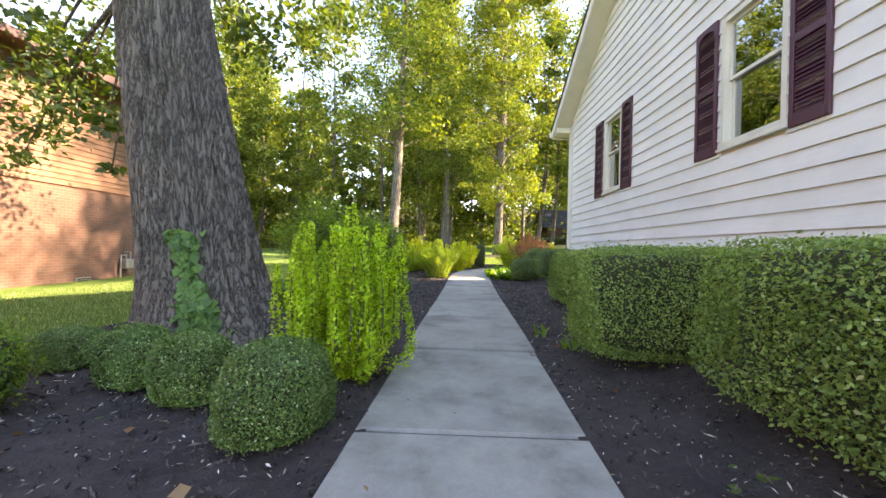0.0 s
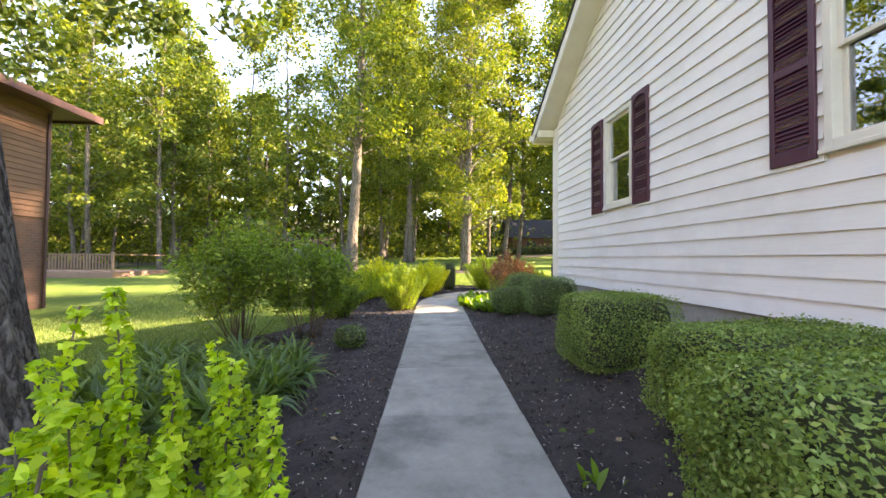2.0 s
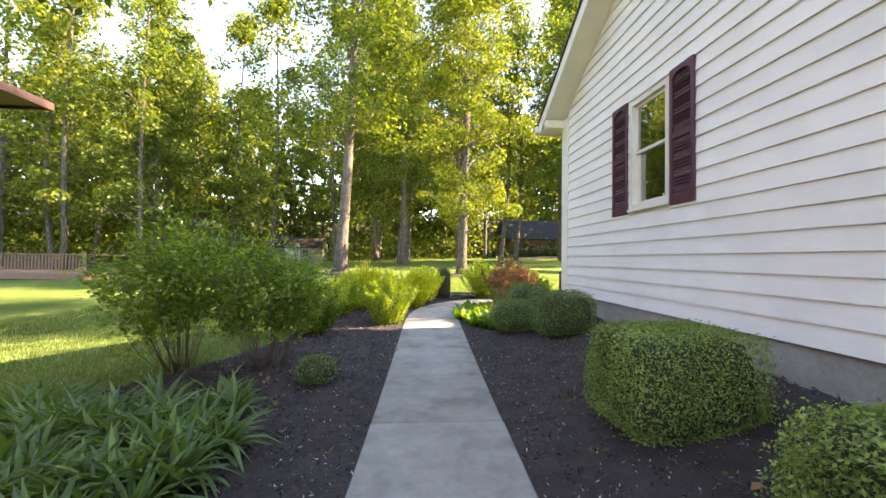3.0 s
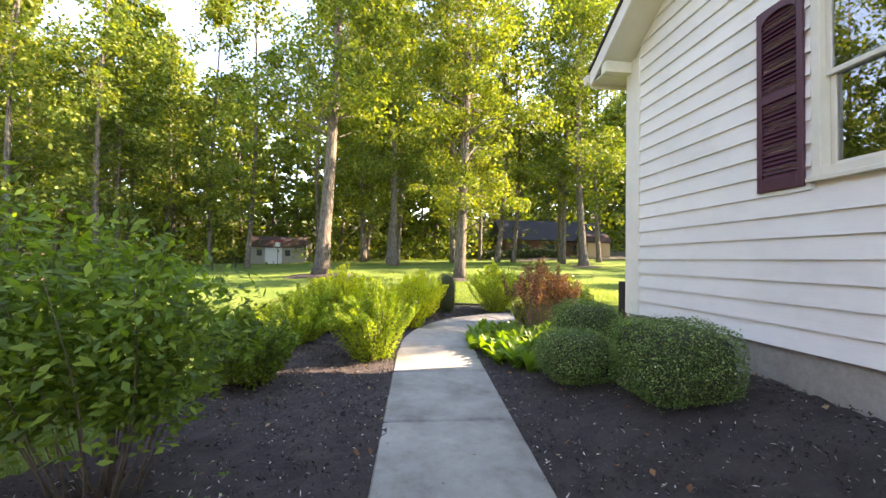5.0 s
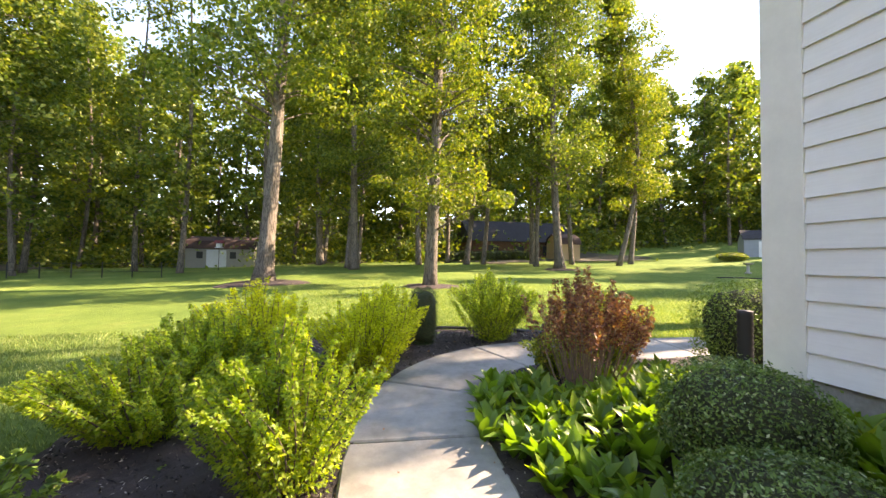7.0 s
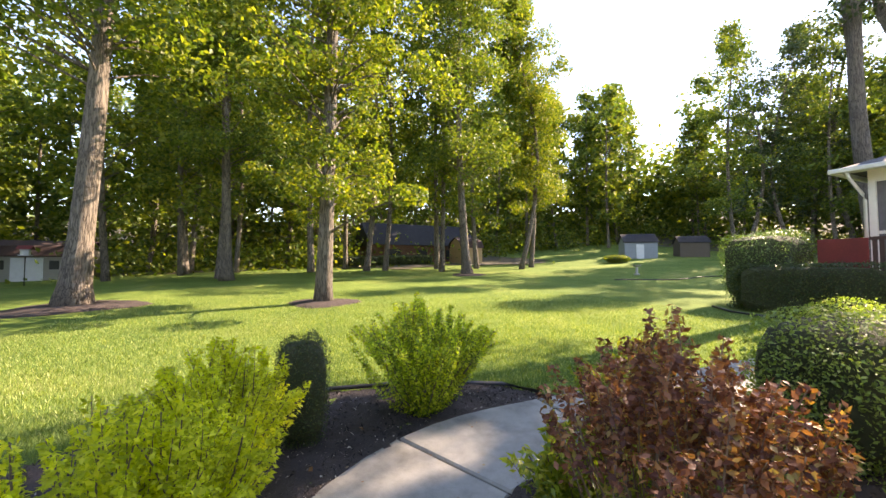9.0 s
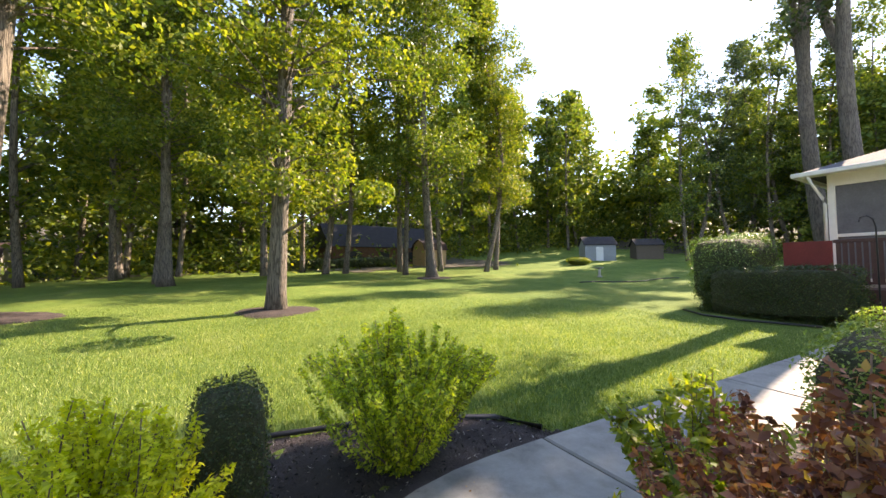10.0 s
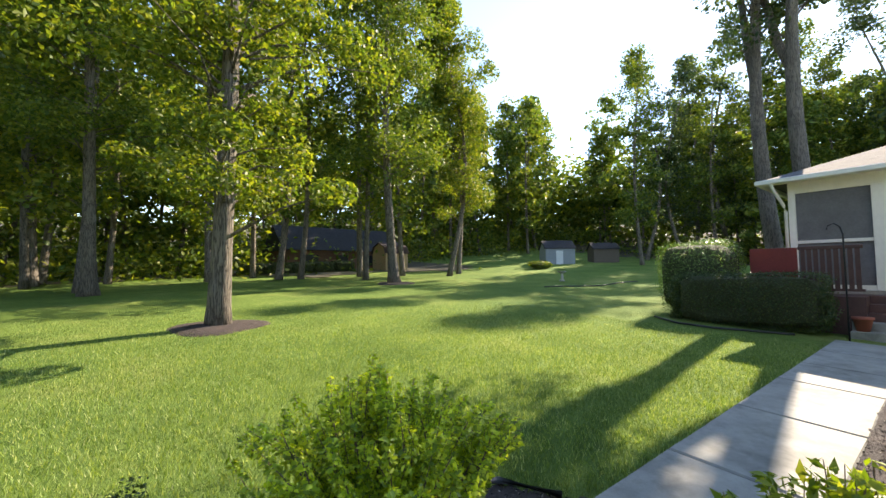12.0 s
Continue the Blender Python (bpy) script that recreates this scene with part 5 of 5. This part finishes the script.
spray_shrub("yellow_leaf_plant", "tall yellow-green leafy perennial leaning over the walk", 3.5, 14.6, 0.42, 1.2, L_YELLOW, 0.085, 60, 70, 102, 0.1, 1.0, 0.15, bare=0.15, width=0.4, bush=0.04)
spray_shrub("yellow_leaf_plant", "low yellow-green leafy perennial at the foot of the russet shrub", 2.6, 14.3, 0.4, 0.85, L_YELLOW, 0.085, 50, 55, 103, 0.15, 1.0, 0.15, bare=0.1, width=0.4, bush=0.04)

# hostas and strap-leaved clumps
rs = random.Random(4)
HS = []
for _ in range(900):
    x, y = rs.uniform(0.98, 3.2), rs.uniform(10.9, 14.0)
    if math.hypot(x - TURN_C[0], y - TURN_C[1]) < 2.02 and math.hypot(x - 1.9, y - 10.88) > 0.55 and math.hypot(x - 2.42, y - 11.58) > 0.5 and math.hypot(x - 2.4, y - 13.68) > 0.4 and all(math.hypot(x - a, y - b) > 0.2 for a, b in HS):
        HS.append((x, y))
for i, (x, y) in enumerate(HS[:30]):
    leaf_rosette("hosta", "clump of broad pointed green hosta leaves beside the walk", "hosta", x, y, HOSTA_LEAVES, 22, i, 0.95, "hostas")
joined_leaves("hosta_mass", "dense low bed of overlapping broad green leaves", "ground cover", HS[30:] + [(3.0 + 0.1 * math.sin(k), 10.7 + 0.16 * k) for k in range(9)] + [(3.0 + 0.05 * k, 12.8 + 0.33 * (k % 5)) for k in range(22)], HOSTA_LEAVES, 22, 7, 0.86)
spots = []
while len(spots) < 85:
    y = rs.uniform(4.9, 7.6)
    x = rs.uniform(-3.6, -1.15) - 0.1
    if x < -1.3 - 0.12 * (7.4 - y) and x > -3.3 - 0.1 * (y - 5):
        spots.append((x, y))
joined_leaves("strap_leaf_clumps", "dense clumps of arching strap-shaped green leaves in the mulch", "ground cover", spots, STRAP_LEAVES, 46, 9, 1.0)
for i, (x, y) in enumerate([(0.95, 4.6), (1.1, 4.0)]):
    leaf_rosette("young_hosta", "small broad-leaved plant in the mulch beside the walk", "plant", x, y, HOSTA_LEAVES, 6, 200 + i, 0.45)

# trees
BIG = limb_tree(1, 30, 0.40, 8.0, 6.5, 120, 240, 0.26, BARKFAR, L_WOOD, (0.6, 0), flare=1.7, low=0.45, thin=0.7)
MAPLE = limb_tree(2, 24, 0.27, 3.0, 4.6, 230, 260, 0.155, BARKFAR, L_WOODLIT, (0.2, 0), flare=1.35, low=0.35, puff=(0.09, 0.2))
SLIM = limb_tree(3, 27, 0.24, 6.0, 4.2, 90, 240, 0.26, BARKFAR, L_WOODLIT, (0.2, 0), flare=1.3)
WOODS = [limb_tree(10 + i, 25 + 2 * i, 0.20 + 0.03 * i, 3.0 + i, 4.8, 76, 88, 0.38, BARKFAR, (L_WOOD, L_WOODLIT, L_WOOD, L_DARK)[i], (0.5 - 0.3 * i, 0), flare=1.3, limb_sides=3) for i in range(4)]
FARWOODS = [limb_tree(30 + i, 26 + 2 * i, 0.26, 3.0, 5.2, 60, 55, 0.7, BARKFAR, L_WOOD, (0.4, 0), flare=1.2, limb_sides=3) for i in range(2)]
TALLOPEN = limb_tree(20, 28, 0.42, 13.5, 4.8, 46, 230, 0.24, BARK, L_DARK, (0.3, 0), flare=1.5, low=1.0, fork=11.0)
plant_tree(BIG, "tall tree with a pale straight trunk on the back lawn", -4.79, 29.3)
plant_tree(MAPLE, "leafy sunlit tree with low branches in a ring of mulch", 2.86, 27.0, scale=1.12)
plant_tree(BIG, "tall tree with crown high above the lawn", 14.85, 37.6, turn=120, scale=0.85)
plant_tree(SLIM, "slim tall tree at the edge of the woods", 22.8, 41.5, turn=40, scale=1.0)
plant_tree(BIG, "mature tree on the back lawn", -0.9, 39.9, turn=200, scale=0.8)
plant_tree(SLIM, "slim forest tree among others", 25.3, 43.2, turn=90)
plant_tree(TALLOPEN, "tall open tree rising behind the porch roof", 25.7, 19.2)
plant_tree(TALLOPEN, "forked tall tree rising behind the porch roof", 25.2, 17.7, turn=20)
plant_tree(WOODS[2], "tall dark tree standing above the far woods", 45.0, 35.0, scale=0.85)
mulch_ring(2.86, 26.9, 1.25, 1)
mulch_ring(-4.79, 29.1, 2.0, 2)
mulch_ring(14.85, 37.5, 1.3, 3)
rt = random.Random(77)
placed = [(-4.48, 53.4), (-4.5, 48.7), (-1.5, 42.2), (-21.4, 35.8), (-22.5, 39.7), (-27.4, 53.5), (14.8, 41.8), (16.1, 45.5), (-4.5, 50.8), (5, 47), (8.5, 50)]
BLOCK = [(-19.5, 51.5, -10.5, 60), (12, 53, 29, 66), (36, 40, 50, 46), (20.5, 49, 26, 56)]
tries = 0
while len(placed) < 74 and tries < 6000:
    tries += 1
    x, y = rt.uniform(-62, 75), rt.uniform(36, 84)
    edge = 50 - 0.18 * x if x < 10 else (44 if x < 33 else 58 - 0.1 * (x - 33))
    if x < -24:
        edge = 34 + 0.0 * x
    if y < edge or any(a < x < c and b < y < d for a, b, c, d in BLOCK):
        continue
    if all(math.hypot(x - a, y - b) > 3.6 for a, b in placed):
        placed.append((x, y))
EAST = [(58, 40.5), (62, 33), (64, 27), (60.5, 36.5), (67, 22.5)]
for i, (x, y) in enumerate(EAST):
    plant_tree(WOODS[(3, 2, 3)[i % 3]], "tall dark leafy tree beyond the end of the lawn", x, y, "woodland trees", turn=55.0 * i, scale=0.98 - 0.02 * i)
FAR_E = len(placed)
for _ in range(46):
    placed.append((rt.uniform(62, 84), rt.uniform(-14, 56)))
END_E = len(placed)
for _ in range(14):
    placed.append((rt.uniform(-60, -34), rt.uniform(-10, 34)))
NEAR_W = [(-13.5, 41.5), (-18.5, 45.5), (-25.0, 43.0), (-31.0, 39.5), (-8.5, 46.5), (-27.5, 36.5), (19.5, 44.0), (9.5, 46.0)]
# mostly crowns in the sunlit leaf colour, for sun on the front trees
for i, (x, y) in enumerate(NEAR_W):
    plant_tree(WOODS[(1, 1, 0, 1)[i % 4]], "tall leafy tree at the front of the woods", x, y, "woodland trees", turn=40.0 * i, scale=0.97 if x < -12 else 1.04 if x < -8 else 1.2)
for i, (x, y) in enumerate([(66, 18), (68, 25), (65, 32), (69, 38), (70, 12)]):
    plant_tree(WOODS[(3, 2)[i % 2]], "tall dark tree behind the porch", x, y, "woodland trees", turn=70.0 * i, scale=1.1)
for i, (x, y) in enumerate(placed):
    k = 3 if x > 50 and y < 58 else rt.choice((0, 1, 1, 2, 2))
    plant_tree(FARWOODS[k % 2] if y > 56 or x > 56 else WOODS[k], "woodland tree with slender trunk in the dense belt of trees", x, y, "woodland trees", turn=rt.uniform(0, 360), scale=rt.uniform(0.85, 1.15) * (0.84 if FAR_E <= i < END_E else 0.6 if i >= END_E else 0.97 if x < -10 else 1.0))


def make_understory():
    rng = np.random.default_rng(50)
    P = []
    for _ in range(700):
        x, y = rng.uniform(-70, 80), rng.uniform(52, 90)
        if x > 30:
            y = rng.uniform(60, 85)
        if any(a < x < c and b < y < d for a, b, c, d in BLOCK):
            continue
        P.append((x, y, rng.uniform(1.0, 3.2)))
    for _ in range(120):
        P.append((rng.uniform(62, 84), rng.uniform(-15, 60), rng.uniform(1.5, 4)))
    pos = []
    for x, y, s in P:
        g = rng.normal(size=(100, 3))
        pos.append(np.array([x, y, lz(x, y) + s * 0.6]) + g * [s, s, s * 0.55])
    pos = np.concatenate(pos)
    pos[:, 2] = np.maximum(pos[:, 2], land(pos[:, 0], pos[:, 1]) + 0.1)
    nor = rng.normal(size=pos.shape) * 0.6 + [0, 0, 0.7]
    half = len(pos) // 200 * 100
    # one half takes the sunlit leaf colour, so the wood's inside looks lit
    for a, m in ((slice(0, half), L_WOODLIT), (slice(half, None), L_WOOD)):
        tagged(new("undergrowth", leaf_cloud("undergrowth", pos[a], nor[a], 0.5, 0.32, m, rng)), "dense shady undergrowth beneath the woodland trees", "undergrowth", kind="stuff")



def make_far_woods():
    """Leaf masses of the woods further off, from the ground up to an uneven top."""
    rng = np.random.default_rng(60)
    line = [(-95, -30), (-85, 20), (-75, 60), (-45, 92), (0, 98), (40, 96), (70, 82), (84, 55), (90, 15), (88, -35)]
    pos = []
    for (x0, y0), (x1, y1) in zip(line, line[1:]):
        for _ in range(46):
            t = rng.random()
            x, y = x0 + (x1 - x0) * t + rng.normal() * 3.5, y0 + (y1 - y0) * t + rng.normal() * 3.5
            top = (21 if x < 50 else 13) + 4 * math.sin(x * 0.13 + y * 0.09) + rng.normal() * 2
            g = rng.normal(size=(190, 3)) * [3.2, 3.2, 3.0] + [0, 0, rng.random() ** 0.8 * top]
            pos.append(g + [x, y, lz(x, y)])
    pos = np.concatenate(pos)
    pos[:, 2] = np.maximum(pos[:, 2], land(pos[:, 0], pos[:, 1]) + 0.2)
    nor = rng.normal(size=pos.shape) * 0.6 + [0, 0, 0.7]
    tagged(new("far_woods", leaf_cloud("far_woods", pos, nor, 1.3, 0.8, L_WOOD, rng)), "dense dark woods closing the view behind the lawn", "woods", kind="stuff")


def make_forest_floor():
    xs, ys = np.arange(-110, 112, 2.0), np.arange(-50, 130, 2.0)
    X, Y = np.meshgrid(xs, ys)
    edge = np.where(X < -26, 36 + 0 * X, np.where(X < 12, 52 - 0.15 * X, np.where(X < 33, 47, 62)))
    wood = (Y > edge + 1.5 * np.sin(X * 0.4)) | (X > 58) | ((X < -32) & (Y > -20))
    keep = wood[:-1, :-1] & wood[1:, 1:]
    nx = len(xs)
    i, j = np.meshgrid(np.arange(nx - 1), np.arange(len(ys) - 1))
    k = (j * nx + i)[keep].reshape(-1, 1)
    v = np.stack([X, Y, land(X, Y) + 0.06], -1).reshape(-1, 3)
    me = tri_mesh("forest_floor", v, np.concatenate([k, k + 1, k + nx + 1, k + nx], 1), FOREST)
    me.shade_smooth()
    tagged(new("forest_floor", me), "dark leaf-strewn ground under the woods", "forest floor", kind="stuff")


make_forest_floor()
make_understory()
make_far_woods()
make_chips()
make_grass()
make_siding(WALL, Z0)
make_walk()
